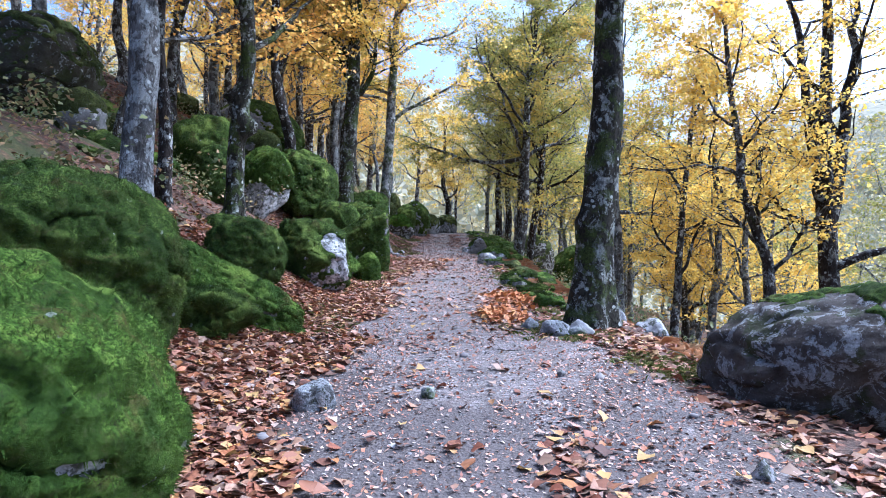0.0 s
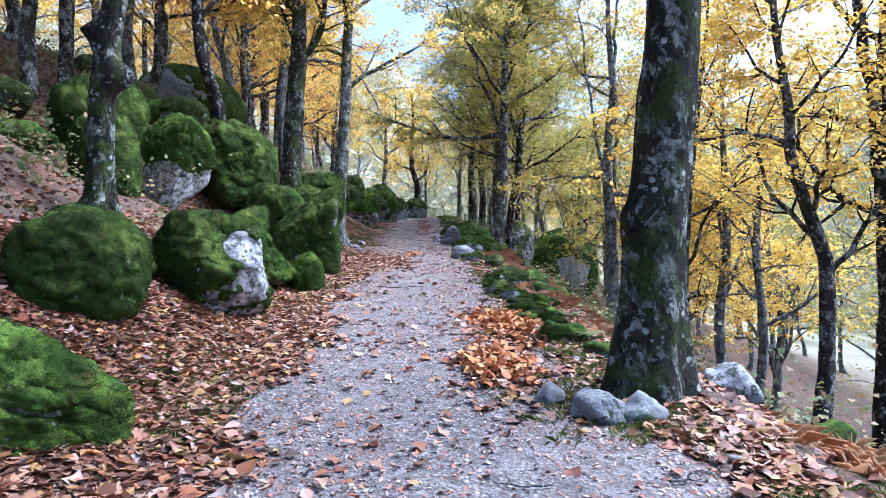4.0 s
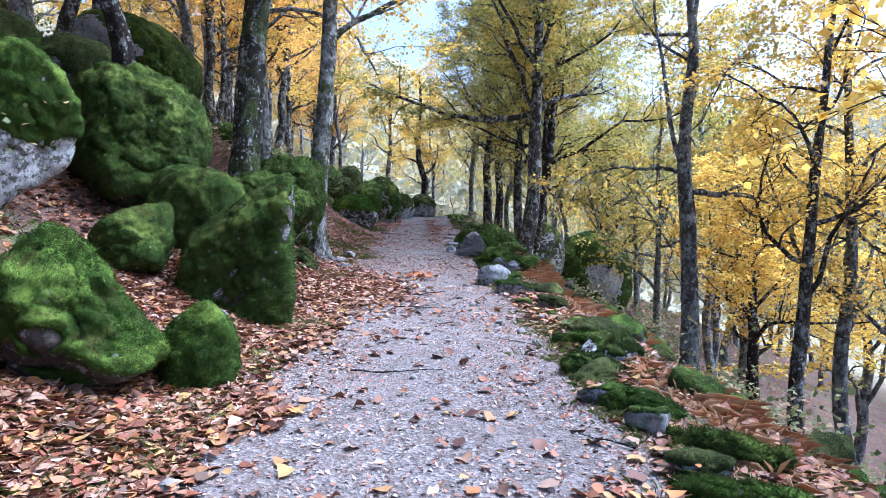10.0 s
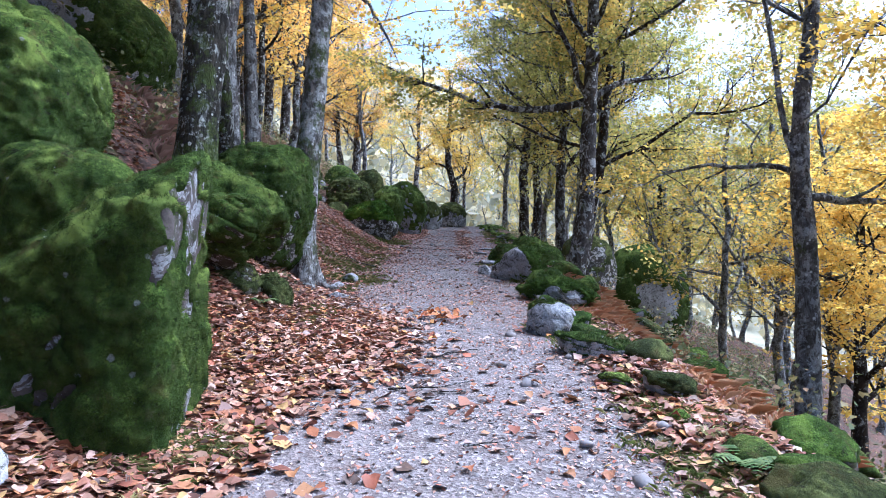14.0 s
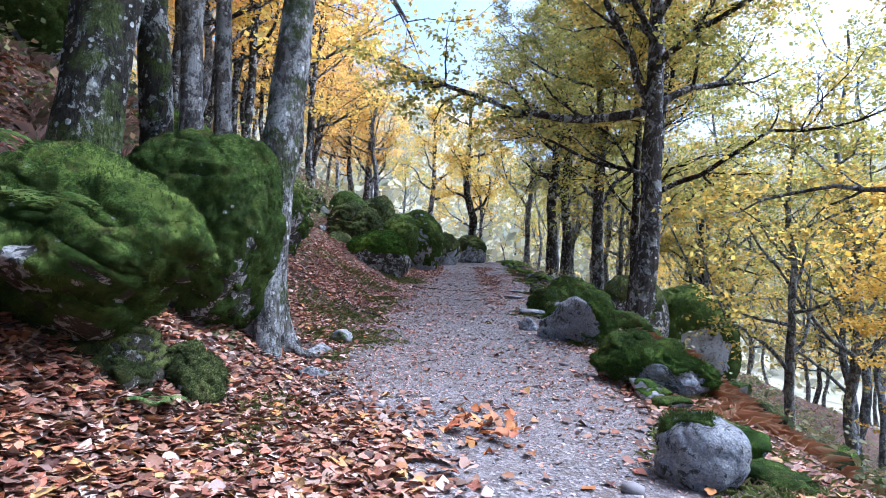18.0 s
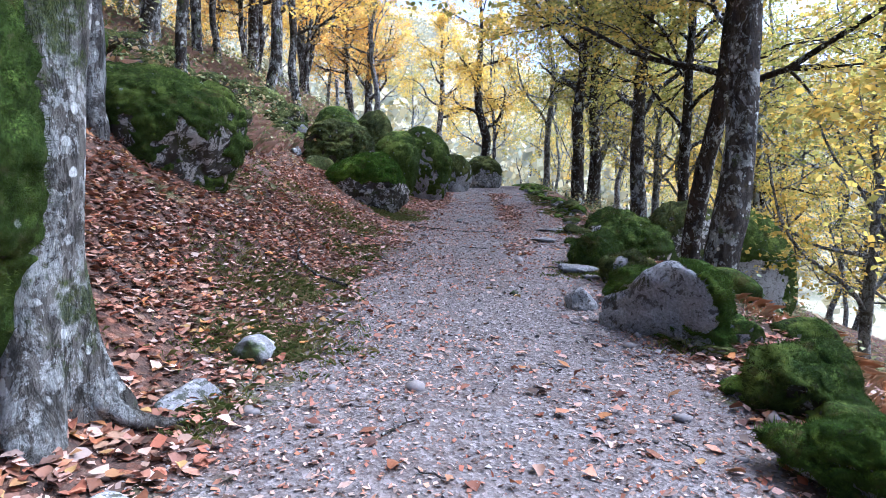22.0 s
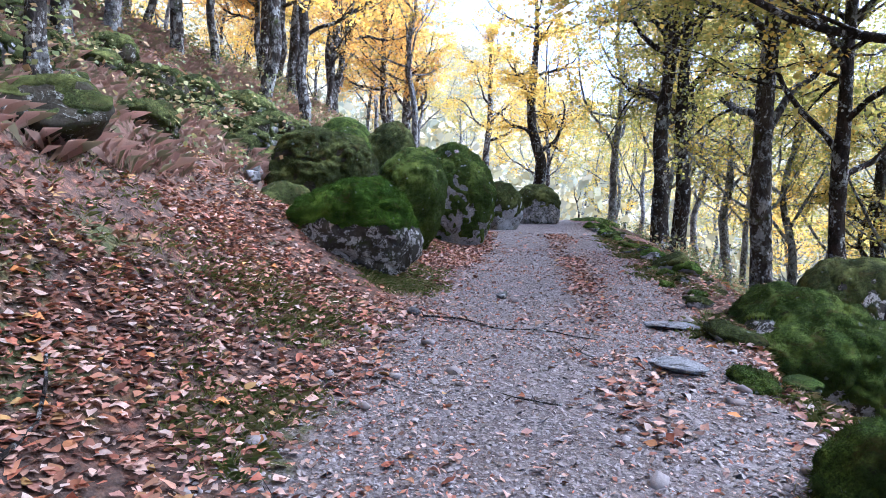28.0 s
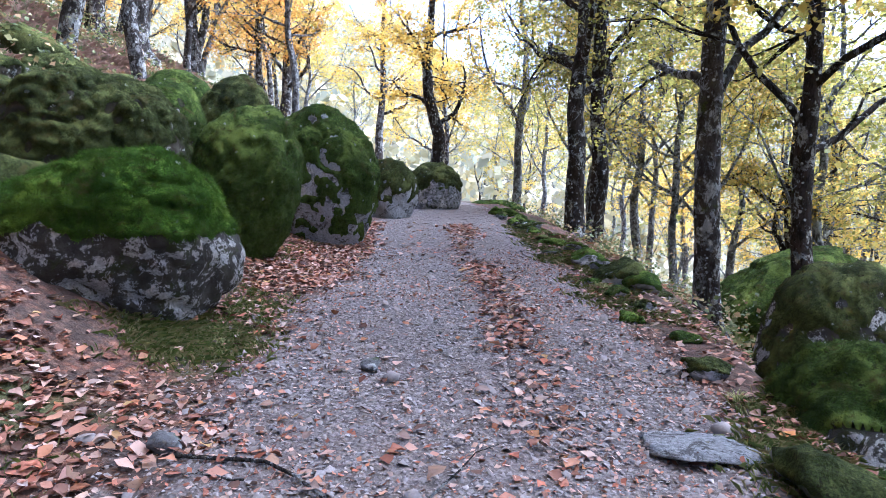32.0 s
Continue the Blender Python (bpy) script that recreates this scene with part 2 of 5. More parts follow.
def moss_material(name, dark, mid, light):
    """Deep moss: tufts lit at their tips, browned in places, thinner on steep sides with shade painted in, with a few
    crusts of lichen.
    """
    n = Nodes(name)
    n.world_place()
    c = n.ramp(n.noise(19, 7, 0.78), (0.33, dark), (0.5, mid), (0.68, light))
    c = n.mix(n.ramp(n.noise(75, 4, 0.75), (0.40, 0.8), (0.56, 0.0)), c, tuple(0.4 * d for d in dark))
    c = n.mix(n.ramp(n.noise(2.2, 6, 0.7), (0.38, 0.85), (0.56, 0.0)), c, dark)
    c = n.mix(n.ramp(n.noise(1.5, 5, 0.7, None, 0.5), (0.5, 0.0), (0.64, 0.6)), c, tuple(1.15 * v for v in light))
    c = n.mix(n.ramp(n.noise(4.2, 6, 0.75, None, 0.6), (0.54, 0.0), (0.64, 0.75)), c, (0.085, 0.07, 0.022))
    c = n.mix(n.ramp(n.noise(8.0, 7, 0.78), (0.59, 0.0), (0.64, 0.85)), c, (0.02, 0.018, 0.012))
    # Steep sides turn thinner and darker; part of that dark is painted shade.
    up_facing = n.maths("ADD", n.upward(), n.maths("MULTIPLY", n.maths("SUBTRACT", n.noise(3.2, 6, 0.75), 0.5), 1.9))
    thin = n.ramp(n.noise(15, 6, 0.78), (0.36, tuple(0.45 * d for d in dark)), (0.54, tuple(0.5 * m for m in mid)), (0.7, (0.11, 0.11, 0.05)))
    c = n.mix(n.ramp(up_facing, (0.0, 0.8), (0.5, 0.0)), c, thin)
    crust = n.maths("ADD", n.cells(6.0), n.maths("MULTIPLY", n.noise(17, 6, 0.75), 0.42))
    spots = n.maths("MULTIPLY", n.ramp(crust, (0.30, 1.0), (0.34, 0.0)), n.ramp(n.cells(6.0, "Color"), (0.52, 0.0), (0.58, 1.0)))
    c = n.mix(n.maths("MULTIPLY", spots, 0.8), c, n.ramp(n.noise(60, 4, 0.7), (0.35, (0.12, 0.13, 0.11)), (0.65, (0.36, 0.39, 0.35))))
    bump = n.bump(n.noise(9, 7, 0.78), 1.0, 0.13)
    return n.done(c, 0.95, n.bump(n.noise(70, 6, 0.8), 1.0, 0.035, bump), 0.1)


def bark_material(name, dark, mid, lichen, patches, moss):
    """patches: how much pale lichen (0 to 1); moss: how much green."""
    n = Nodes(name)
    n.world_place()
    base = n.ramp(n.noise(7, 7, 0.75, (1, 1, 0.5)), (0.3, dark), (0.5, tuple(0.5 * (a + b) for a, b in zip(dark, mid))), (0.7, mid))
    crack = n.ramp(n.noise(20, 6, 0.7, (1, 1, 0.33), 0.9), (0.40, 1.0), (0.50, 0.0))
    base = n.mix(n.maths("MULTIPLY", crack, 0.7), base, tuple(0.35 * d for d in dark))
    cut = 0.645 - 0.2 * patches
    grey = n.ramp(n.noise(45, 5, 0.75), (0.35, tuple(0.55 * v for v in lichen)), (0.62, lichen))
    base = n.mix(n.ramp(n.noise(4.6, 8, 0.78, (1, 1, 0.75), 0.4), (cut, 0.0), (cut + 0.03, 0.85)), base, grey)
    ring = n.maths("ADD", n.cells(7.5), n.maths("MULTIPLY", n.noise(22, 5, 0.7), 0.3))
    spots = n.maths("MULTIPLY", n.ramp(ring, (0.34, 1.0), (0.38, 0.0)), n.ramp(n.cells(7.5, "Color"), (0.62 - 0.25 * patches, 0.0), (0.66 - 0.25 * patches, 0.85)))
    base = n.mix(spots, base, tuple(1.35 * v for v in lichen))
    base = n.mix(n.ramp(n.noise(2.6, 7, 0.78), (0.5, 0.0), (0.58, 0.75)), base, tuple(0.6 * d for d in dark))
    cut = 0.70 - 0.26 * moss
    base = n.mix(n.ramp(n.noise(1.7, 8, 0.75), (cut, 0.0), (cut + 0.07, 0.88)), base, n.ramp(n.noise(38, 5, 0.75), (0.32, (0.014, 0.022, 0.005)), (0.52, (0.05, 0.07, 0.014)), (0.7, (0.11, 0.13, 0.028))))
    height = n.maths("SUBTRACT", n.noise(24, 7, 0.75, (1, 1, 0.45)), n.maths("MULTIPLY", crack, 0.7))
    return n.done(base, 0.92, n.bump(height, 1.0, 0.05), 0.15)


def leaf_material(name, *colours, through_light=0.5):
    """Thin leaves, each of its own shade, that let some light through."""
    n = Nodes(name)
    k = len(colours)
    stops = [((i + 0.5) / k, c) for i, c in enumerate(colours)]
    c = n.ramp(n.island(), *stops)
    n.world_place()
    c = n.mix(n.ramp(n.noise(70, 3), (0.55, 0.0), (0.75, 0.35)), c, tuple(0.45 * v for v in colours[0]))
    n.done(c, 0.6, None, 0.25)
    if through_light:
        t = n.tree.nodes.new("ShaderNodeBsdfTranslucent")
        n.put(t.inputs["Color"], c)
        m = n.tree.nodes.new("ShaderNodeMixShader")
        m.inputs[0].default_value = through_light
        n.tree.links.new(n.shader.outputs[0], m.inputs[1])
        n.tree.links.new(t.outputs[0], m.inputs[2])
        n.tree.links.new(m.outputs[0], n.out.inputs["Surface"])
    return n.mat


def pebble_material():
    n = Nodes("pebbles")
    c = n.ramp(n.island(), (0.0, (0.052, 0.046, 0.044)), (0.4, (0.148, 0.135, 0.131)), (0.7, (0.245, 0.228, 0.222)), (1.0, (0.50, 0.48, 0.47)))
    n.world_place()
    along = n.tree.nodes.new("ShaderNodeSeparateXYZ")
    n.put(along.inputs[0], n.place)
    # Pebbles shift to a paler tone with distance along the path.
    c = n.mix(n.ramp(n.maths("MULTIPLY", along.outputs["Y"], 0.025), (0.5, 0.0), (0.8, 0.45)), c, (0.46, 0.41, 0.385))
    return n.done(n.mix(n.noise(60, 3), c, (0.165, 0.15, 0.145)), 0.85, n.bump(n.noise(120, 3), 0.4, 0.004), 0.3)


def crusted_material(name, dark, mid, crust, cut):
    """Dark weathered stone with scabs of pale lichen."""
    n = Nodes(name)
    n.world_place()
    base = n.ramp(n.noise(6, 6, 0.7), (0.3, dark), (0.7, mid))
    base = n.mix(n.ramp(n.noise(3.1, 5, 0.7), (0.52, 0.0), (0.6, 0.8)), base, (0.035, 0.045, 0.014))
    edge = n.maths("ADD", n.noise(5.5, 7, 0.75, None, 0.8), n.maths("MULTIPLY", n.noise(24, 5, 0.75), 0.35))
    base = n.mix(n.ramp(edge, (cut, 0.0), (cut + 0.03, 0.95)), base, n.ramp(n.noise(40, 4, 0.7), (0.35, tuple(0.5 * v for v in crust)), (0.65, crust)))
    base = n.mix(n.ramp(n.cells(80, "Color"), (0.7, 0.0), (0.95, 0.5)), base, dark)
    return n.done(base, 0.92, n.bump(n.maths("ADD", n.noise(22, 7, 0.75), n.maths("MULTIPLY", edge, 0.6)), 1.0, 0.06), 0.2)


GROUND = ground_material()
CRUSTED = crusted_material("dark_stone_with_white_lichen", (0.022, 0.02, 0.017), (0.075, 0.07, 0.06), (0.50, 0.50, 0.48), 0.69)
STREAKED = crusted_material("brown_stone_with_pale_lichen", (0.022, 0.02, 0.014), (0.07, 0.062, 0.042), (0.36, 0.37, 0.34), 0.75)
BLUE_CRUST = crusted_material("blue_grey_lichened_granite", (0.045, 0.045, 0.042), (0.16, 0.16, 0.162), (0.41, 0.425, 0.44), 0.60)
WEATHERED = crusted_material("grey_and_brown_weathered_granite", (0.035, 0.029, 0.025), (0.12, 0.104, 0.094), (0.36, 0.37, 0.38), 0.71)
GRANITE, DARK_GRANITE, PALE_GRANITE = stone_material(), stone_material("dark_granite", 0.6), pale_stone_material()
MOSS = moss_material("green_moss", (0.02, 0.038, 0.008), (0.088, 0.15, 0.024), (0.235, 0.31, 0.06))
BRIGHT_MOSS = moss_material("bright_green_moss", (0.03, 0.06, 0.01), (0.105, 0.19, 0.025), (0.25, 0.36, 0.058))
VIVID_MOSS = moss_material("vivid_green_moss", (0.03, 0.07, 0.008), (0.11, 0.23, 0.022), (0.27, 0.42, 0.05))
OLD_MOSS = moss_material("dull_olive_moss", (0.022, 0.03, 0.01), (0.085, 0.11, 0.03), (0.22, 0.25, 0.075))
BARK_GREY = bark_material("grey_lichened_bark", (0.06, 0.058, 0.055), (0.19, 0.187, 0.182), (0.40, 0.425, 0.425), 0.8, 0.3)
BARK_DARK = bark_material("dark_bark", (0.018, 0.014, 0.012), (0.062, 0.05, 0.043), (0.46, 0.48, 0.46), 0.55, 0.25)
BARK_MOSSY = bark_material("mossy_bark", (0.016, 0.014, 0.01), (0.05, 0.046, 0.034), (0.40, 0.42, 0.39), 0.62, 0.8)
BARK_MOSSY_GREY = bark_material("grey_bark_with_moss", (0.07, 0.065, 0.055), (0.21, 0.20, 0.18), (0.48, 0.50, 0.48), 0.8, 0.72)
BARK_BROWN = bark_material("brown_bark", (0.03, 0.026, 0.023), (0.10, 0.088, 0.078), (0.45, 0.47, 0.46), 0.66, 0.4)
LEAF_YELLOW = leaf_material("yellow_leaves", (0.66, 0.40, 0.05), (0.74, 0.51, 0.085), (0.76, 0.58, 0.14), (0.64, 0.48, 0.10), through_light=0.55)
LEAF_GREEN = leaf_material("green_leaves", (0.27, 0.27, 0.06), (0.37, 0.34, 0.08), (0.48, 0.39, 0.10), (0.22, 0.235, 0.055), through_light=0.55)
LEAF_MIXED = leaf_material("yellow_green_leaves", (0.58, 0.41, 0.085), (0.44, 0.37, 0.09), (0.31, 0.30, 0.07), (0.62, 0.43, 0.08), through_light=0.55)
LEAF_ORANGE = leaf_material("orange_leaves", (0.68, 0.38, 0.08), (0.76, 0.50, 0.11), (0.64, 0.33, 0.08), (0.78, 0.58, 0.15))
LITTER = leaf_material("fallen_leaves", (0.07, 0.031, 0.022), (0.20, 0.066, 0.034), (0.14, 0.07, 0.048), (0.27, 0.10, 0.042), (0.055, 0.036, 0.028), (0.31, 0.19, 0.12), (0.19, 0.08, 0.048), (0.31, 0.135, 0.045), (0.31, 0.215, 0.16), (0.22, 0.092, 0.053), (0.37, 0.235, 0.085), through_light=0.1)
DRY_LITTER = leaf_material("dry_pale_fallen_leaves", (0.13, 0.075, 0.055), (0.34, 0.14, 0.085), (0.54, 0.39, 0.31), (0.33, 0.19, 0.15), (0.42, 0.19, 0.10), (0.46, 0.31, 0.24), (0.40, 0.32, 0.27), (0.16, 0.10, 0.08), (0.36, 0.13, 0.075), through_light=0.1)
FRESH_FALL = leaf_material("fresh_fallen_leaves", (0.56, 0.27, 0.05), (0.62, 0.42, 0.09), (0.48, 0.18, 0.06), (0.56, 0.40, 0.24), through_light=0.1)
BLOWN_LEAVES = leaf_material("orange_blown_leaves", (0.36, 0.12, 0.035), (0.44, 0.18, 0.05), (0.32, 0.10, 0.04), (0.46, 0.24, 0.08), (0.24, 0.10, 0.05), through_light=0.1)
PEBBLES = pebble_material()
BRACKEN = leaf_material("dead_bracken", (0.46, 0.23, 0.12), (0.54, 0.31, 0.16), (0.38, 0.20, 0.11), (0.52, 0.37, 0.23), through_light=0.5)
HEATHER = leaf_material("dry_pink_heather", (0.52, 0.34, 0.28), (0.58, 0.42, 0.34), (0.42, 0.28, 0.22), (0.30, 0.28, 0.17), through_light=0.5)
GRASS = leaf_material("grass_blades", (0.10, 0.14, 0.035), (0.17, 0.21, 0.05), (0.26, 0.27, 0.10), (0.33, 0.28, 0.13), through_light=0.25)


# ---- the lie of the land ----
def path_z(y):
    return np.interp(y, (-40, 0, 5.5, 10, 15, 20, 26.4, 33.6, 38, 46, 52, 58, 70, 100, 140), (-4, 0, 0.52, 0.90, 1.36, 1.82, 2.44, 3.26, 3.73, 4.58, 5.15, 5.6, 6.2, 6.4, 6.0))


def left_edge(y):
    return np.interp(y, (-10, 0, 6, 12, 18, 22, 28, 34, 40, 60), (-1.0, -0.9, -1.2, -1.25, -1.2, -1.3, -1.5, -1.4, -1.2, -1.2))


def right_edge(y):
    return np.interp(y, (-10, 0, 6, 9, 12, 18, 24, 30, 36, 42, 60), (2.6, 2.6, 2.1, 1.6, 1.55, 1.55, 1.5, 1.6, 1.8, 1.9, 1.9))


def height(x, y):
    """Height of the ground at arrays x, y."""
    x, y = np.asarray(x, float), np.asarray(y, float)
    base = path_z(y)
    left = left_edge(y) - 0.4 - x
    right = x - np.interp(y, (-10, 6, 12, 20, 26, 32, 60), (3.0, 2.8, 2.3, 2.0, 2.2, 2.6, 2.8))
    l, r = np.maximum(left, 0), np.maximum(right, 0)
    rise = np.interp(y, (-10, 13.5, 16, 18.5, 20.5, 23, 28, 34, 40, 70), (0.68, 0.68, 0.52, 0.55, 0.75, 1.06, 1.02, 0.66, 0.58, 0.65)) * l * l / (l + 1.0)
    cap = np.interp(y, (-10, 14, 20, 28, 36, 42), (3.0, 3.0, 3.3, 3.6, 5.2, 6.3))
    rise = np.where(rise > cap, cap + (rise - cap) * np.interp(y, (30, 42), (0.45, 0.18)), rise)
    fall = np.interp(y, (-10, 28, 34, 43, 52, 65), (0.75, 0.75, 0.9, 0.85, 0.6, 0.45)) * r * r / (r + 1.0)
    fall = 22 * np.tanh(fall / 22)
    across = np.maximum(r - 70, 0)
    ahead = np.maximum(y - 105 + 0.15 * x, 0)
    z = base + rise - fall + 0.2 * across * across / (across + 60) + np.interp(x, (-200, -20, 40, 200), (0.5, 0.42, 0.36, 0.3)) * ahead * ahead / (ahead + 70)
    hollow = np.clip((x - np.interp(y, (29, 31, 33, 35, 38, 41), (2.2, 1.95, 1.85, 2.3, 2.7, 2.9))) / 0.75, 0, 1)
    z = z - np.interp(y, (31.2, 33, 37, 40.5), (0, 1.25, 1.25, 0)) * hollow * hollow * (3 - 2 * hollow) * np.clip((9 - x) / 4, 0, 1)
    p = np.stack([x, y, np.zeros_like(x)], -1).reshape(-1, 3)
    off = np.clip(np.maximum(left + 0.4, right + 0.8), 0, 2).reshape(-1)
    bumps = 0.025 * rough(p * 1.1, 3, 3) + off * (0.13 * rough(p * 0.55, 5, 3) + 0.03 * rough(p * 3.1, 8, 2))
    bumps += np.clip((np.abs(p[:, 0]) + np.maximum(p[:, 1] - 60, 0)) / 60 - 0.6, 0, 1) * 4 * rough(p * 0.03, 11, 3)
    return z + bumps.reshape(z.shape)


def land(x, y):
    return float(height(np.array([x]), np.array([y]))[0])


def build_ground():
    xs = np.concatenate([np.linspace(-420, -60, 13)[:-1], np.linspace(-60, -12, 41)[:-1], np.linspace(-12, -4, 41)[:-1], np.linspace(-4, 4.5, 96)[:-1], np.linspace(4.5, 14, 48)[:-1], np.linspace(14, 70, 41)[:-1], np.linspace(70, 460, 27)])
    ys = np.concatenate([np.linspace(-200, -20, 10)[:-1], np.linspace(-20, -2, 28)[:-1], np.linspace(-2, 46, 440)[:-1], np.linspace(46, 64, 90)[:-1], np.linspace(64, 120, 45)[:-1], np.linspace(120, 520, 29)])
    gx, gy = np.meshgrid(xs, ys)
    gz = height(gx, gy)
    n, m = gx.shape
    i, j = np.meshgrid(np.arange(n - 1), np.arange(m - 1), indexing="ij")
    f = np.stack([i * m + j, i * m + j + 1, (i + 1) * m + j + 1, (i + 1) * m + j], -1).reshape(-1, 4)
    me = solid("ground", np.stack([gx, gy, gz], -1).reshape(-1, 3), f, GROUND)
    px, py = gx.ravel(), gy.ravel()
    inside = np.minimum(px - left_edge(py), right_edge(py) - px)
    gravel = np.clip(0.5 + inside / np.where(px < 0, np.interp(py, (20, 24, 33, 36), (0.7, 1.7, 1.7, 0.9)), 0.7), 0, 1) * (py < 70)
    a = me.attributes.new("gravel", "FLOAT", "POINT")
    a.data.foreach_set("value", gravel.astype(np.float32))
    # far: where the haze-paled ground colour takes over.
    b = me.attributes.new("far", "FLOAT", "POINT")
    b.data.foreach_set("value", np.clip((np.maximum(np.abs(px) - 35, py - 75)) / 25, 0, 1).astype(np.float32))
    tagged(new("ground", me), "gravel forest path with leaf-strewn sloping banks", "ground", kind="structure")


build_ground()


# ---- boulders ----
def ball(level):
    bm = bmesh.new()
    bmesh.ops.create_icosphere(bm, subdivisions=level, radius=1.0)
    v = np.array([q.co[:] for q in bm.verts])
    f = np.array([[q.index for q in g.verts] for g in bm.faces])
    bm.free()
    return v, f


BALLS = {k: ball(k) for k in (2, 3, 4, 5, 6)}


def stone_shape(w, d, h, seed, square=0.5, cuts=5, level=4, top_heavy=0.0, lumpy=0.10, wedge=(0.0, 0.0), block=False, dome=0.0):
    """A weathered boulder about the origin, standing from 0 to h: a rough block whose edges are worn round. square 0: rounded; 1: sharp."""
    rng = np.random.default_rng(seed)
    out, f = BALLS[level]
    planes = []
    count = 9 + cuts // 2
    for k in range(count):
        z = 1 - 2 * (k + 0.5) / count
        a = 2.39996 * k + seed
        n = np.array((math.cos(a) * math.sqrt(1 - z * z), math.sin(a) * math.sqrt(1 - z * z), z)) + rng.normal(size=3) * 0.3
        planes.append((tuple(n), rng.uniform(0.62, 0.95)))
    if block:
        planes = [((1, rng.normal() * 0.12, rng.normal() * 0.12), 0.95), ((-1, rng.normal() * 0.12, rng.normal() * 0.12), 0.95), ((rng.normal() * 0.12, 1, 0), 0.95), ((rng.normal() * 0.12, -1, rng.normal() * 0.1), 0.95), ((rng.normal() * 0.1, rng.normal() * 0.1, 1), 0.95), ((0, 0, -1), 0.95)]
    power = 5.5 + 9.0 * square
    total = np.zeros(len(out))
    for n, dist in planes:
        n = np.array(n) / np.linalg.norm(n)
        total += (np.maximum(out @ n, 0) / dist) ** power
    v = out * (total ** (-1 / power))[:, None]
    if dome:
        soft = out * ((np.abs(out) ** dome).sum(1) ** (-1 / dome))[:, None]
        v = soft * 0.72 + 0.28 * v * (np.linalg.norm(soft, axis=1).mean() / np.linalg.norm(v, axis=1).mean())
    v += out * (0.85 * lumpy * rough(v * 1.3 + seed * 3.7, seed, 2))[:, None]
    v += out * (0.5 * lumpy * rough(v * 3.4 + seed * 1.7, seed + 20, 3))[:, None]
    crack = 1 - np.abs(rough(v * 1.5 + seed * 2.3, seed + 30, 2)) * 12
    v -= out * (0.06 * np.clip(crack, 0, 1))[:, None]
    v += out * (0.018 * rough(v * 9.0 + seed, seed + 50, 3))[:, None]
    lo, hi = v.min(0), v.max(0)
    v = (v - (lo + hi) / 2) / (hi - lo) * np.array((w, d, h))
    v[:, 2] += h / 2
    v[:, :2] *= (1 + top_heavy * (v[:, 2] / h - 0.5))[:, None]
    if wedge != (0.0, 0.0):
        v[:, 2] *= 1 + 2 * wedge[0] * v[:, 0] / w + 2 * wedge[1] * v[:, 1] / d
        v[:, 2] *= h / v[:, 2].max()
    return v, f


def normals_of(v, f):
    n = np.zeros_like(v)
    fn = np.cross(v[f[:, 1]] - v[f[:, 0]], v[f[:, 2]] - v[f[:, 0]])
    for k in range(3):
        np.add.at(n, f[:, k], fn)
    return n / (np.linalg.norm(n, axis=1)[:, None] + 1e-9), fn


def tufts(v, f, keep, count, seed, long_):
    """Short upright moss blades on the kept faces of a shell."""
    rng = np.random.default_rng(seed)
    f = f[keep]
    _, fn = normals_of(v, f)
    area = np.linalg.norm(fn, axis=1)
    pick = rng.choice(len(f), count, p=area / area.sum())
    a, b = rng.random(count), rng.random(count)
    flip = a + b > 1
    a[flip], b[flip] = 1 - a[flip], 1 - b[flip]
    p = v[f[pick, 0]] + a[:, None] * (v[f[pick, 1]] - v[f[pick, 0]]) + b[:, None] * (v[f[pick, 2]] - v[f[pick, 0]])
    n = fn[pick] / (area[pick][:, None] + 1e-9)
    side = rng.normal(size=(count, 3))
    side /= np.linalg.norm(side, axis=1)[:, None]
    tall = long_ * rng.uniform(0.5, 1.3, count)[:, None]
    tip = p + tall * (n + 0.55 * rng.normal(size=(count, 3)) * 0.6)
    wide = 0.16 * tall
    verts = np.stack([p - side * wide - 0.004 * n, p + side * wide - 0.004 * n, tip], 1).reshape(-1, 3)
    return verts, np.arange(3 * count).reshape(-1, 3)


def stuff(ob):
    return tagged(ob, kind="stuff")


def islands(f, count):
    """The faces f in lists of those that hang together."""
    mark = np.arange(count)
    while True:
        low = mark[f].min(1)
        fresh = mark.copy()
        for k in range(3):
            np.minimum.at(fresh, f[:, k], low)
        fresh = fresh[fresh]
        if (fresh == mark).all():
            break
        mark = fresh
    names = mark[f[:, 0]]
    return [f[names == n] for n in np.unique(names)]


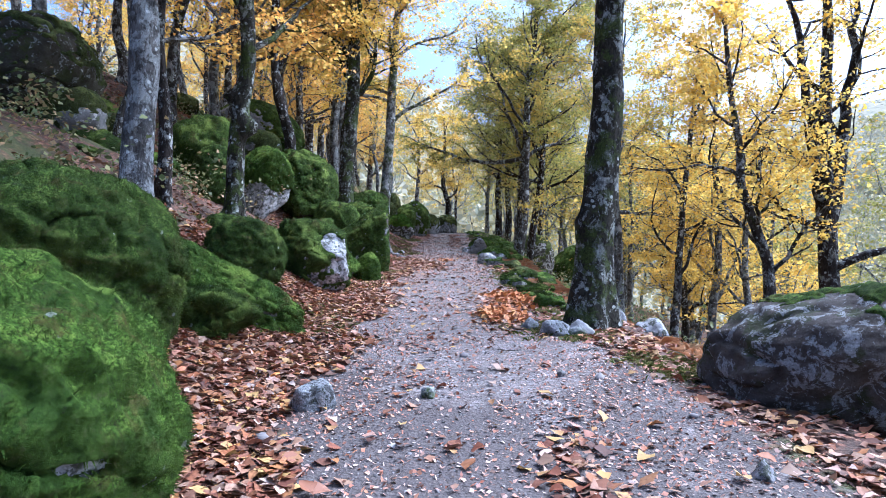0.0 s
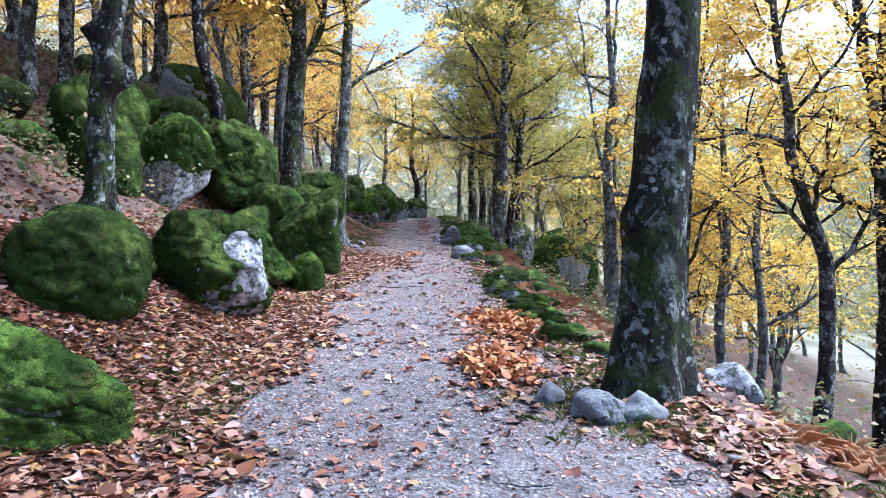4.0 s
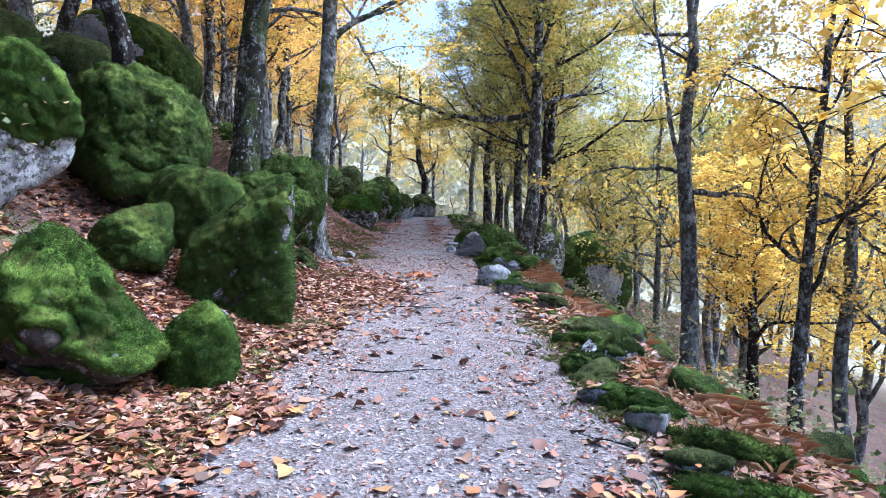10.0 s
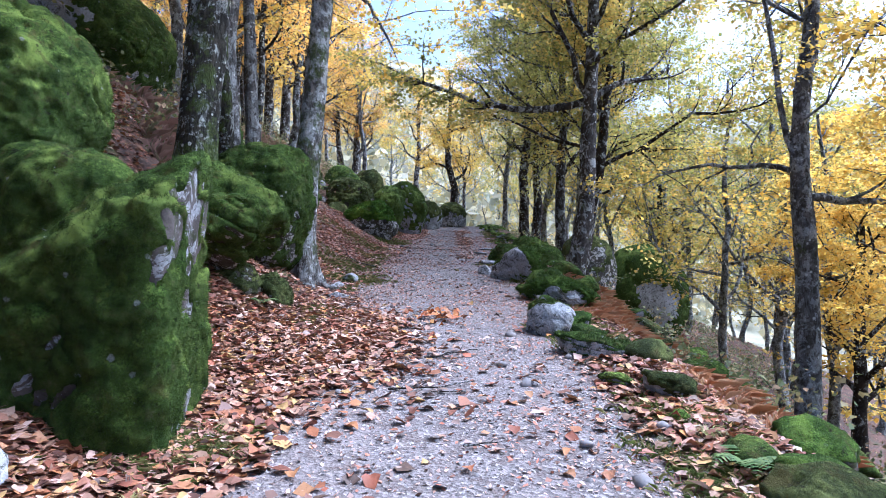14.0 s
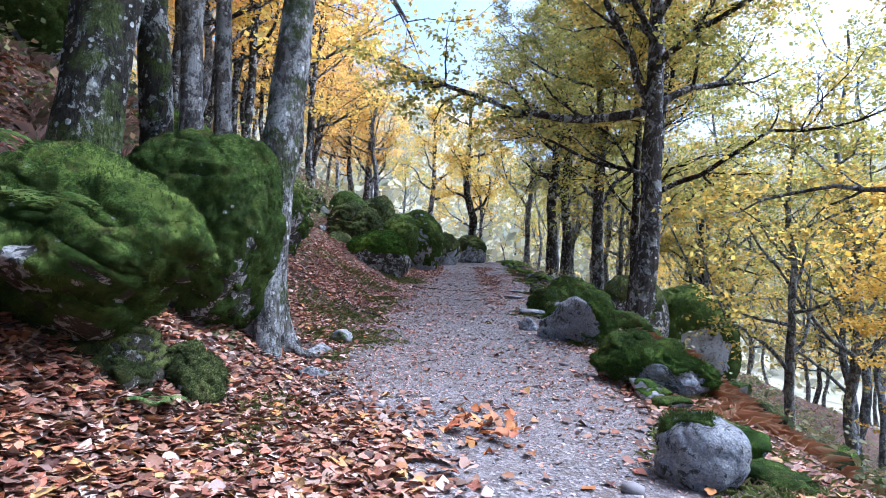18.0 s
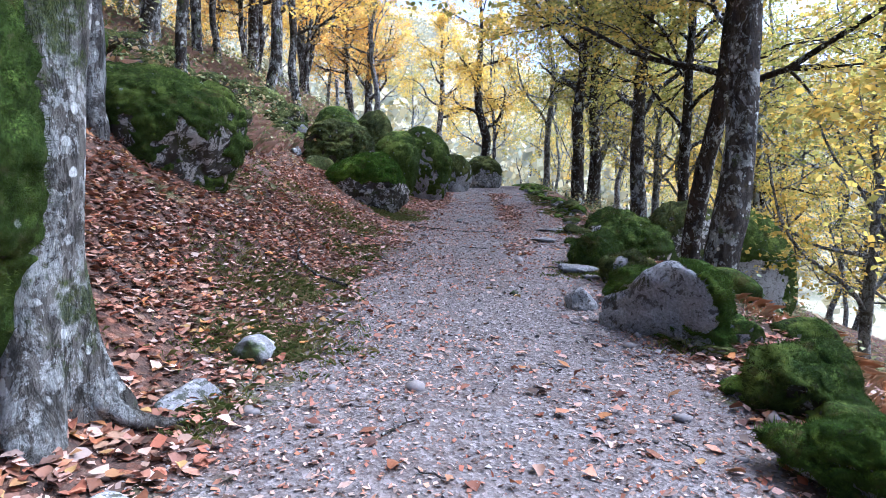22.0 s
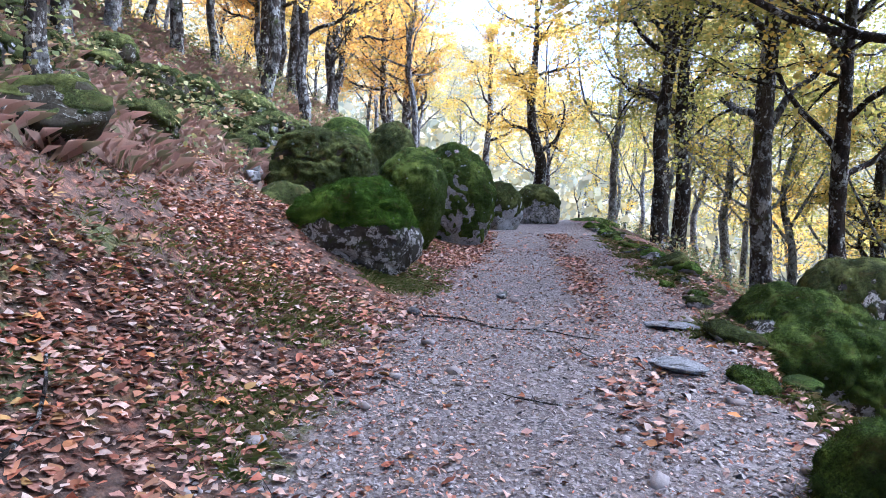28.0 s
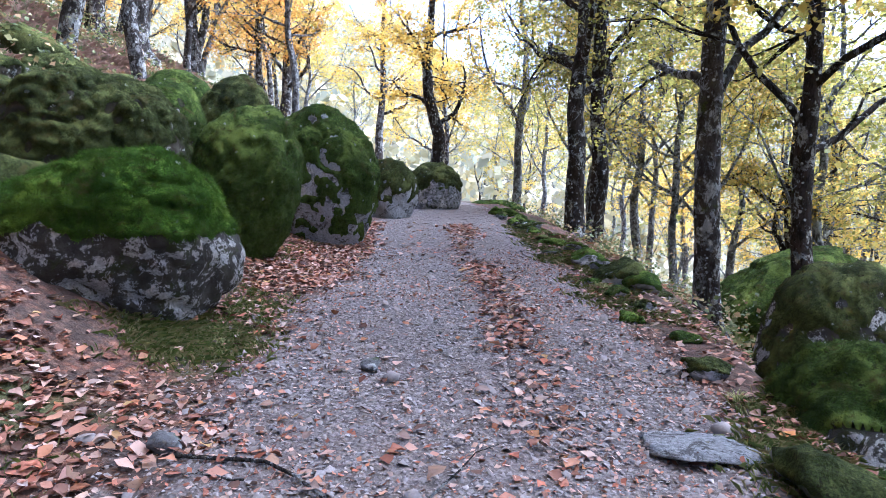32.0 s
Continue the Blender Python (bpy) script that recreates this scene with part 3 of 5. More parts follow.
def boulder(x, y, top, w, d, h, seed, label, square=0.5, turn=0.0, moss=0.6, kind=None, stone=None, level=4, top_heavy=0.0, tip=(0, 0), blades=0, cuts=5, name="boulder", lumpy=0.10, side_moss=0.0, bare_x=0.0, bare_y=0.0, cap=0.0, wedge=(0.0, 0.0), block=False, dome=0.0, bald=()):
    """A boulder whose highest point is at height top. moss: how much of it is overgrown; bare_x, bare_y: sides turned that way stay bare; bald: (x, y, z, r) spots with no moss."""
    kind, stone = kind or MOSS, stone or GRANITE
    here = land(x, y)
    bottom = min(top - h, here - (0.32 - 0.6 * top_heavy) * max(top - here, 0.3 * h))
    if tip == (0, 0):
        tip = ((seed * 37) % 21 - 10, (seed * 53) % 23 - 7)
    v, f = stone_shape(w, d, top - bottom, seed, square, cuts, level, top_heavy, lumpy, wedge, block, dome)
    turn_m = np.array(Euler((radians(tip[0]), radians(tip[1]), radians(turn))).to_matrix())
    v = v @ turn_m.T
    v[:, 2] += (top - bottom) - v[:, 2].max()
    thing = holder(name, (x, y, bottom), label, "boulder")
    part("stone", solid("stone", v, f, stone), thing)
    if moss > 0:
        n, _ = normals_of(v, f)
        spread = 0.7 * rough(v * 1.9 + seed, seed + 7, 4) + 0.75 * rough(v * 5.5 + seed, seed + 8, 3)
        mask = 0.9 * n[:, 2] + spread + (moss * 2.0 - 1.0) + side_moss - bare_x * n[:, 0] - bare_y * n[:, 1]
        if cap:
            mask = mask * (1 - 0.75 * cap) + cap * 4 * ((v[:, 2] - (here - bottom)) / (top - here) - 0.4 + 0.16 * spread)
        for sx, sy, sz, sr in bald:
            far_off = np.linalg.norm((v - np.array((sx - x, sy - y, sz - bottom))) * np.array((1, 0.6, 1)), axis=1) / sr
            mask = mask - 3.2 * np.exp(-far_off ** 2 * np.clip(1 + 0.4 * spread, 0.6, 1.6))
        cushions = 1 - np.abs(rough(v * (6.0 if level > 4 else 3.5) + 9, seed + 3, 2)) * 2.2
        lift = 0.006 + 0.04 * np.clip(mask * 1.5, 0, 1) * np.clip(cushions, 0, 1)
        if level > 4:
            lift = lift + 0.028 * np.clip(mask * 2, 0, 1) * (0.5 + rough(v * 9.0 + 4, seed + 5, 2)) + 0.012 * np.clip(mask * 2, 0, 1) * rough(v * 24.0, seed + 6, 2)
        shell = v + n * lift[:, None] - n * (0.03 * (mask < 0.05))[:, None]
        keep = (mask[f] > 0).sum(1) >= 2
        if keep.sum() > 20:
            patches = sorted(islands(f[keep], len(v)), key=len, reverse=True)
            for k, ff in enumerate(patches[:5]):
                if k and len(ff) < 25:
                    continue
                used = np.unique(ff)
                back = np.full(len(v), -1)
                back[used] = np.arange(len(used))
                mv, mf = shell[used], back[ff]
                if blades:
                    mv, mf = join([(mv, mf), tufts(mv, mf, np.ones(len(mf), bool), max(10, int(blades * len(ff) / keep.sum())), seed, 0.026)])
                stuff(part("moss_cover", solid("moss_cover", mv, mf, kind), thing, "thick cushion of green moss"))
    return thing



# ---- the boulders, from the start of the walk to its end ----
def place_boulders():
    mossy = "granite boulder covered with green moss beside the path"
    b = boulder
    # foot of the left bank
    b(-2.2, 2.6, 1.56, 1.85, 1.7, 1.5, 1, "large granite boulder under bright green moss, small bare grey patch", 0.5, 8, 0.8, BRIGHT_MOSS, PALE_GRANITE, level=6, blades=30000, side_moss=0.5, tip=(0, 10), dome=2.3, lumpy=0.16, bald=((-1.42, 2.3, 0.98, 0.09), (-1.3, 2.35, 0.85, 0.06)))
    b(-3.38, 5.3, 2.38, 1.9, 1.6, 1.7, 2, "rounded boulder with thick green moss over its whole face", 0.5, 20, 0.82, MOSS, PALE_GRANITE, level=6, blades=26000, side_moss=0.45, tip=(0, 12), dome=2.4, lumpy=0.2, bald=((-2.5, 4.6, 1.25, 0.1), (-3.4, 4.5, 1.75, 0.1)))
    b(-2.62, 7.6, 1.9, 2.0, 0.85, 0.9, 3, "long low mossy boulder sloping down to the path, small bare face", 0.4, 32, 0.75, BRIGHT_MOSS, PALE_GRANITE, level=6, blades=14000, side_moss=0.3, tip=(0, 8), wedge=(-0.34, 0.0), dome=2.6, lumpy=0.22, bald=((-2.67, 7.0, 1.66, 0.14),))
    b(-2.5, 6.75, 1.33, 0.95, 0.7, 0.45, 4, "low mossy stone slab among fallen leaves", 0.4, -10, 0.95, MOSS, STREAKED, blades=6000, level=5, side_moss=0.6, lumpy=0.2, tip=(0, 4))
    b(-3.2, 9.9, 2.36, 1.2, 0.8, 0.7, 63, "mossy boulder behind the long low one", 0.4, 25, 0.75, MOSS, GRANITE, blades=7000, level=5, side_moss=0.3, dome=2.5, lumpy=0.16, tip=(0, 12))
    b(-3.95, 12.0, 2.6, 1.5, 1.1, 0.9, 5, mossy, 0.35, -20, 0.72, MOSS, PALE_GRANITE, tip=(0, 14), blades=9000, level=5, dome=2.5, bald=((-3.3, 11.6, 2.15, 0.14),), side_moss=0.3, wedge=(-0.2, 0.0))
    b(-2.75, 12.5, 2.58, 1.9, 1.5, 1.25, 6, "mossy boulder with a pale lichened granite side", 0.75, -15, 0.6, MOSS, PALE_GRANITE, level=6, blades=15000, bare_x=0.05, side_moss=0.45, wedge=(-0.25, 0.0), tip=(0, 8), lumpy=0.14, bald=((-2.15, 12.15, 2.15, 0.15), (-2.02, 12.15, 1.95, 0.18), (-1.9, 12.15, 1.72, 0.16)))
    b(-2.72, 14.8, 2.68, 1.35, 1.25, 1.1, 7, mossy, 0.5, 10, 0.66, BRIGHT_MOSS, WEATHERED, blades=16000, tip=(0, 10), side_moss=0.3, level=6, wedge=(-0.3, 0.0), lumpy=0.16, bald=((-3.0, 14.2, 2.5, 0.15), (-2.5, 14.1, 1.9, 0.1)))
    b(-1.86, 15.3, 2.04, 0.62, 0.66, 0.74, 8, "small block of stone wrapped in bright moss", 0.5, 5, 0.85, BRIGHT_MOSS, dome=3.4, blades=7000, side_moss=0.5, level=5, lumpy=0.14)
    b(-3.65, 18.0, 3.14, 0.85, 0.8, 0.8, 9, mossy, 0.4, 0, 0.8, MOSS, side_moss=0.3, blades=3000, level=5)
    b(-2.4, 18.2, 3.62, 1.6, 1.5, 2.6, 10, "tall wedge-shaped boulder, dark moss with a grey flank", 0.5, 6, 0.6, MOSS, WEATHERED, level=6, blades=30000, bare_x=0.5, side_moss=0.5, wedge=(0.27, 0.05), tip=(0, 2), block=True, lumpy=0.15)
    b(-3.35, 19.5, 3.8, 1.5, 0.9, 0.6, 11, mossy, 0.4, 0, 0.8, MOSS, side_moss=0.3, blades=7000, level=5, dome=2.8)
    b(-5.28, 17.7, 5.12, 1.55, 1.4, 1.8, 12, "boulder with a moss cap over a pale granite face", 0.6, 10, 0.5, BRIGHT_MOSS, PALE_GRANITE, level=6, top_heavy=0.3, cuts=7, blades=9000, cap=1.0)
    b(-4.75, 20.2, 5.45, 2.4, 2.0, 1.9, 13, "big rounded boulder thick with green moss", 0.35, -25, 0.7, MOSS, STREAKED, level=6, tip=(0, 14), side_moss=0.35, blades=26000, wedge=(-0.15, 0.0), dome=2.6, lumpy=0.16)
    b(-5.75, 16.3, 4.8, 1.15, 1.2, 1.9, 56, "upright mossy boulder beside a pale one", 0.35, 0, 0.75, MOSS, STREAKED, level=5, side_moss=0.4, blades=8000, dome=2.5, lumpy=0.18)
    b(-6.95, 18.6, 6.1, 2.0, 1.6, 2.2, 17, "mossy boulder higher on the bank", 0.35, 15, 0.78, MOSS, STREAKED, level=5, side_moss=0.35, dome=2.4, blades=8000, lumpy=0.16)
    b(-8.8, 28.3, 9.3, 4.5, 3.0, 3.2, 14, "huge mossy boulder high on the bank, blue-grey face", 0.4, -15, 0.66, MOSS, BLUE_CRUST, level=6, tip=(0, 14), dome=2.4, side_moss=0.3, blades=16000, bald=((-9.2, 26.6, 8.1, 0.8), (-8.5, 26.7, 7.7, 0.6)))
    b(-6.45, 27.0, 6.3, 1.7, 1.2, 1.0, 18, "grey lichened rock below the huge boulder", 0.6, 10, 0.25, OLD_MOSS, BLUE_CRUST, level=5, lumpy=0.18)
    b(-8.6, 12.6, 6.55, 2.6, 2.2, 2.3, 15, "big dark boulder with a bare overhanging side", 0.45, 0, 0.55, OLD_MOSS, STREAKED, level=6, top_heavy=0.35, bare_y=-0.35, lumpy=0.16, blades=9000, dome=2.6)
    b(-7.7, 12.9, 4.55, 2.1, 1.4, 1.1, 16, mossy, 0.35, 0, 0.8, MOSS, level=5, blades=5000, dome=2.4, side_moss=0.3)
    # overhanging pair by the lichened tree
    b(-3.35, 22.0, 4.06, 2.0, 1.7, 1.5, 21, "overhanging dark mossy boulder with a pale lichen spot", 0.55, 0, 0.7, MOSS, CRUSTED, level=6, top_heavy=0.3, tip=(0, 20), side_moss=0.4, blades=26000, lumpy=0.18, bald=((-2.8, 21.2, 3.34, 0.15),))
    b(-3.15, 24.3, 4.7, 1.7, 1.6, 2.1, 22, "tall rounded boulder with dark mottled moss", 0.5, 0, 0.6, MOSS, CRUSTED, level=6, side_moss=0.35, blades=20000, dome=3.6, lumpy=0.18)
    b(-2.95, 22.25, 2.78, 1.3, 0.9, 0.9, 55, "dark lichened stone holding up the overhang", 0.5, 10, 0.3, OLD_MOSS, STREAKED, level=5, lumpy=0.2, blades=3000)
    b(-2.2, 22.55, 2.6, 0.5, 0.55, 0.5, 23, "dark mossy stone under the overhang", 0.5, 30, 0.6, OLD_MOSS, STREAKED, level=5, lumpy=0.2, blades=4000, side_moss=0.2)
    for k, (x, y, up, w) in enumerate(((-5.0, 40.6, 0.45, 1.3), (-5.9, 39.6, 0.5, 1.2), (-7.3, 40.1, 0.8, 1.2), (-6.3, 42.0, 0.75, 1.5), (-6.7, 38.0, 0.4, 1.1), (-7.6, 38.9, 0.55, 1.4), (-5.4, 38.3, 0.3, 0.8), (-9.5, 40.3, 0.4, 1.5), (-8.3, 41.2, 0.5, 1.2), (-6.0, 36.4, 0.35, 1.1), (-7.0, 35.2, 0.35, 0.9), (-8.2, 36.8, 0.4, 1.2))):
        b(x, y, land(x, y) + up, w, w * 0.85, w * 0.7, 390 + k, "dark rock with thin olive moss on the upper bank", 0.5, 31 * k, 0.55, OLD_MOSS, STREAKED, level=5, name="bank_rock", lumpy=0.2, blades=3000, dome=2.6)
    b(-4.3, 29.6, 5.42, 2.3, 2.0, 1.9, 24, "large round mossy boulder, pale lichened underside", 0.4, 0, 0.6, MOSS, CRUSTED, level=6, top_heavy=0.35, side_moss=0.2, blades=20000, dome=2.6, lumpy=0.16, bald=((-3.4, 28.7, 4.0, 0.3),))
    b(-5.5, 33.7, 4.9, 1.2, 1.0, 0.8, 26, "low mossy stone among leaves on the bank", 0.35, 0, 0.85, MOSS, level=5, blades=4000, side_moss=0.3)
    # group at the end of the walk
    b(-3.85, 38.3, 6.1, 1.9, 1.7, 1.65, 27, "upright rounded boulder with thin olive moss", 0.4, 0, 0.5, OLD_MOSS, STREAKED, level=6, blades=16000, dome=2.7, lumpy=0.13, tip=(0, 6), side_moss=0.2)
    b(-2.68, 36.8, 5.06, 2.1, 1.6, 1.6, 28, "loaf-shaped boulder with a bright moss cap over dark lichened stone", 0.3, 8, 0.68, VIVID_MOSS, CRUSTED, level=6, top_heavy=0.1, blades=40000, cap=0.9, tip=(3, -4), dome=3.0, lumpy=0.14, wedge=(0.08, 0.0))
    b(-2.8, 39.6, 6.0, 1.5, 1.5, 1.5, 29, mossy, 0.35, 0, 0.85, MOSS, STREAKED, tip=(0, 14), side_moss=0.3, blades=10000, level=5, dome=2.3, lumpy=0.12)
    b(-2.15, 42.4, 6.5, 2.0, 1.8, 2.05, 30, "big boulder, moss above a grey lichened face", 0.4, 0, 0.5, MOSS, BLUE_CRUST, level=6, side_moss=0.2, blades=12000, dome=2.4, lumpy=0.16, tip=(0, 10))
    b(-4.6, 41.6, 6.75, 1.5, 1.3, 1.1, 58, mossy, 0.35, 0, 0.7, MOSS, STREAKED, level=5, dome=2.3, blades=5000, tip=(0, 10))
    b(-3.9, 43.0, 7.15, 1.5, 1.3, 1.2, 59, mossy, 0.35, 0, 0.7, OLD_MOSS, STREAKED, level=5, dome=2.3, blades=4000, tip=(0, 10))
    b(3.0, 58.5, 5.75, 2.6, 1.5, 0.7, 57, "low mossy boulder where the path bends", 0.35, 0, 0.7, MOSS, GRANITE, level=5, dome=2.2)
    b(-1.2, 47.8, 6.25, 1.5, 1.3, 1.2, 31, mossy, 0.3, 0, 0.55, OLD_MOSS, BLUE_CRUST, level=5, dome=2.2, lumpy=0.2, tip=(0, 12), blades=4000)
    b(0.05, 52.0, 6.65, 1.9, 1.6, 1.4, 32, "boulder with a pale face at the bend of the path", 0.3, 0, 0.42, OLD_MOSS, PALE_GRANITE, level=5, dome=2.3, lumpy=0.16, tip=(0, 10), cap=0.6)
    b(-5.1, 44.2, 7.5, 1.7, 1.3, 1.2, 33, mossy, 0.4, 0, 0.85, MOSS, dome=2.4)
    b(-4.3, 46.4, 7.6, 1.5, 1.3, 1.2, 34, mossy, 0.4, 0, 0.75, OLD_MOSS, dome=2.4)
    b(-7.6, 43.0, 7.9, 1.9, 1.4, 1.1, 35, mossy, 0.5, 0, 0.6, OLD_MOSS, DARK_GRANITE, dome=2.6)
    b(-8.8, 36.5, 7.3, 1.5, 1.2, 0.9, 37, mossy, 0.5, 20, 0.7, MOSS, DARK_GRANITE, dome=2.6)
    # right of the path
    b(3.72, 5.7, 1.52, 2.45, 1.8, 1.15, 38, "large bare granite boulder with a dark moss patch", 0.42, -15, 0.2, MOSS, WEATHERED, level=6, top_heavy=0.4, tip=(4, -8), wedge=(0.12, 0.0), lumpy=0.2, dome=2.3, bald=((2.6, 5.0, 1.0, 0.5),))
    b(2.78, 3.0, 1.08, 0.9, 0.9, 0.95, 39, "dark mossy stone at the edge of the path", 0.4, 0, 0.85, OLD_MOSS, STREAKED, side_moss=0.4, blades=6000, level=5, dome=2.6)
    b(10.7, 48.7, 4.3, 5.4, 4.0, 5.0, 40, "huge mossy boulder below the path, grey face", 0.38, 0, 0.7, MOSS, BLUE_CRUST, level=6, dome=2.5, side_moss=0.35, blades=8000, bald=((10.7, 46.7, 1.6, 0.6), (11.3, 46.8, 1.0, 0.7)))
    b(5.4, 39.3, 4.2, 2.6, 2.0, 2.2, 45, "mossy boulder under the bank between two trees", 0.38, 10, 0.45, OLD_MOSS, CRUSTED, level=5, dome=2.5, blades=7000, bald=((6.1, 38.4, 3.5, 0.25),))
    b(1.45, 21.75, 2.38, 0.58, 0.6, 0.42, 41, "blue-grey lichened stone on the edge of the path", 0.45, 20, 0.22, MOSS, BLUE_CRUST, level=5, dome=2.4, lumpy=0.16, blades=1500)
    b(1.68, 22.4, 2.33, 0.55, 0.45, 0.35, 64, "pale flat-topped stone behind the blue-grey one", 0.6, -20, 0.2, MOSS, PALE_GRANITE, level=5, lumpy=0.2)
    b(1.8, 20.55, 2.08, 1.0, 0.5, 0.35, 48, "pale flat slab with mossy edges on the path edge", 0.6, -30, 0.3, MOSS, PALE_GRANITE, level=5, lumpy=0.16, blades=2000)
    b(1.9, 24.6, 2.64, 1.3, 1.0, 0.6, 42, "broad mossy rock with grey lichen on the path edge", 0.5, -20, 0.66, BRIGHT_MOSS, BLUE_CRUST, tip=(0, 16), blades=16000, level=6, lumpy=0.25, side_moss=0.25, bald=((1.45, 24.1, 2.5, 0.16), (1.9, 24.0, 2.4, 0.12), (2.2, 24.2, 2.3, 0.12)))
    b(2.05, 25.6, 2.76, 0.85, 0.7, 0.6, 65, "dark mossy stone beside the broad mossy rock", 0.6, 30, 0.8, MOSS, STREAKED, level=5, blades=6000, side_moss=0.3, lumpy=0.2)
    b(1.6, 27.3, 3.2, 1.35, 1.2, 1.0, 43, "blue-grey lichened stone with a moss back on the path edge", 0.9, -18, 0.5, BRIGHT_MOSS, BLUE_CRUST, level=6, tip=(-6, 12), bare_x=-0.45, side_moss=0.35, blades=20000, top_heavy=0.25, cuts=9, lumpy=0.18, bald=((1.15, 26.9, 2.95, 0.26), (1.4, 26.8, 3.08, 0.24), (1.8, 26.5, 2.45, 0.12)))
    b(2.78, 35.1, 3.82, 1.9, 2.5, 2.2, 44, "big boulder with bright moss over a dark hollow", 0.4, -12, 0.55, MOSS, CRUSTED, level=6, top_heavy=0.2, side_moss=0.3, blades=30000, dome=2.9, tip=(6, 12), lumpy=0.16, bald=((2.2, 34.3, 3.45, 0.15), (2.9, 33.9, 2.6, 0.2)))
    b(1.7, 30.6, 3.38, 0.72, 0.65, 0.55, 46, "rounded mossy stone on the path edge", 0.4, 40, 0.75, MOSS, STREAKED, blades=7000, level=5, dome=2.6, side_moss=0.3)
    b(1.75, 29.3, 3.15, 0.5, 0.5, 0.35, 66, "mossy stone with a pale top on the path edge", 0.4, 10, 0.6, OLD_MOSS, PALE_GRANITE, blades=3000, level=5, dome=2.6, bald=((1.6, 29.1, 3.15, 0.12),))
    b(1.65, 28.4, 3.02, 0.6, 0.45, 0.3, 67, "low moss cushion over stone on the path edge", 0.4, -20, 0.8, BRIGHT_MOSS, PALE_GRANITE, blades=5000, level=5, dome=2.6)
    b(1.62, 32.6, 3.2, 0.28, 0.5, 0.22, 68, "low mossy stone where the edge drops away", 0.4, 10, 0.8, MOSS, STREAKED, blades=3000, level=5, dome=2.6)
    b(2.05, 16.4, 1.7, 0.8, 0.6, 0.35, 47, "pale flat stone with moss on the path edge", 0.5, 30, 0.5, MOSS, PALE_GRANITE, level=5, blades=3000, lumpy=0.2, bald=((1.8, 16.1, 1.65, 0.12),))
    for k, (x, y, w, d, t) in enumerate(((1.75, 12.2, 0.8, 0.45, -35), (1.7, 13.1, 1.1, 0.42, -50), (1.95, 13.8, 1.0, 0.4, -40), (1.75, 14.6, 0.9, 0.5, -30), (1.62, 15.8, 0.8, 0.6, 20), (1.8, 16.8, 0.9, 0.5, -20))):
        b(x + 0.1, y, land(x, y) + 0.12, w * 0.8, d * 0.55, 0.24, 160 + k, "long low stone under thick moss on the path edge", 0.5, t, 0.7, BRIGHT_MOSS if k % 2 else MOSS, blades=6000, level=5, lumpy=0.3, side_moss=0.2, name="mossy_stone", dome=2.3)
    rng = np.random.default_rng(77)
    for k, y in enumerate(np.arange(10.4, 51, 0.62)):
        x = float(right_edge(y)) + rng.uniform(0.12, 0.65)
        w = rng.uniform(0.2, 0.7)
        h = w * rng.uniform(0.35, 0.65)
        y += rng.uniform(-0.25, 0.25)
        b(x, y, land(x, y) + 0.6 * h, w, w * rng.uniform(0.6, 1.0), h, 100 + k, "mossy stone in the row along the path edge", rng.uniform(0.3, 0.6), rng.uniform(0, 180), rng.uniform(0.35, 0.75), (MOSS, BRIGHT_MOSS, OLD_MOSS)[k % 3], (GRANITE, PALE_GRANITE)[k % 2], level=4, name="edge_stone", lumpy=0.26)
    for k in range(64):
        y = rng.uniform(9, 46)
        x = float(right_edge(y)) + rng.uniform(0.7, 5.5) * rng.uniform(0.5, 1.2)
        w = rng.uniform(0.35, 1.0)
        b(x, y, land(x, y) + 0.35 * w, w, w * 0.8, w * 0.55, 200 + k, "mossy stone on the bracken slope below the path", 0.4, rng.uniform(0, 180), rng.uniform(0.5, 0.95), (MOSS, BRIGHT_MOSS, OLD_MOSS)[k % 3], GRANITE, level=3, name="slope_stone", lumpy=0.16)
    for k in range(26):
        y = rng.uniform(7, 32)
        x = float(left_edge(y)) - rng.uniform(4.0, 10.0)
        w = rng.uniform(0.9, 2.0)
        b(x, y, land(x, y) + 0.45 * w, w, w * 0.8, w * 0.6, 340 + k, "mossy boulder high on the wooded bank", 0.4, rng.uniform(0, 180), rng.uniform(0.55, 0.85), (MOSS, OLD_MOSS, BRIGHT_MOSS)[k % 3], (STREAKED, DARK_GRANITE)[k % 2], level=4, dome=2.5, side_moss=0.2)
    for k in range(24):
        y = rng.uniform(29, 47)
        x = float(left_edge(y)) - rng.uniform(3.2, 8.5)
        w = rng.uniform(0.5, 1.4)
        b(x, y, land(x, y) + 0.42 * w, w, w * 0.8, w * 0.6, 370 + k, "dark rock with thin moss on the heather bank", 0.6, rng.uniform(0, 180), rng.uniform(0.3, 0.6), OLD_MOSS, (DARK_GRANITE, STREAKED)[k % 2], level=4, name="bank_rock", lumpy=0.2)
    for k in range(30):
        y = rng.uniform(4, 44)
        x = float(left_edge(y)) - rng.uniform(2.6, 8.0)
        w = rng.uniform(0.35, 1.1)
        b(x, y, land(x, y) + 0.35 * w, w, w * 0.8, w * 0.6, 300 + k, "mossy stone on the leaf-strewn bank", 0.4, rng.uniform(0, 180), rng.uniform(0.5, 0.9), (MOSS, OLD_MOSS)[k % 2], DARK_GRANITE, level=3, name="bank_stone", lumpy=0.16)


place_boulders()


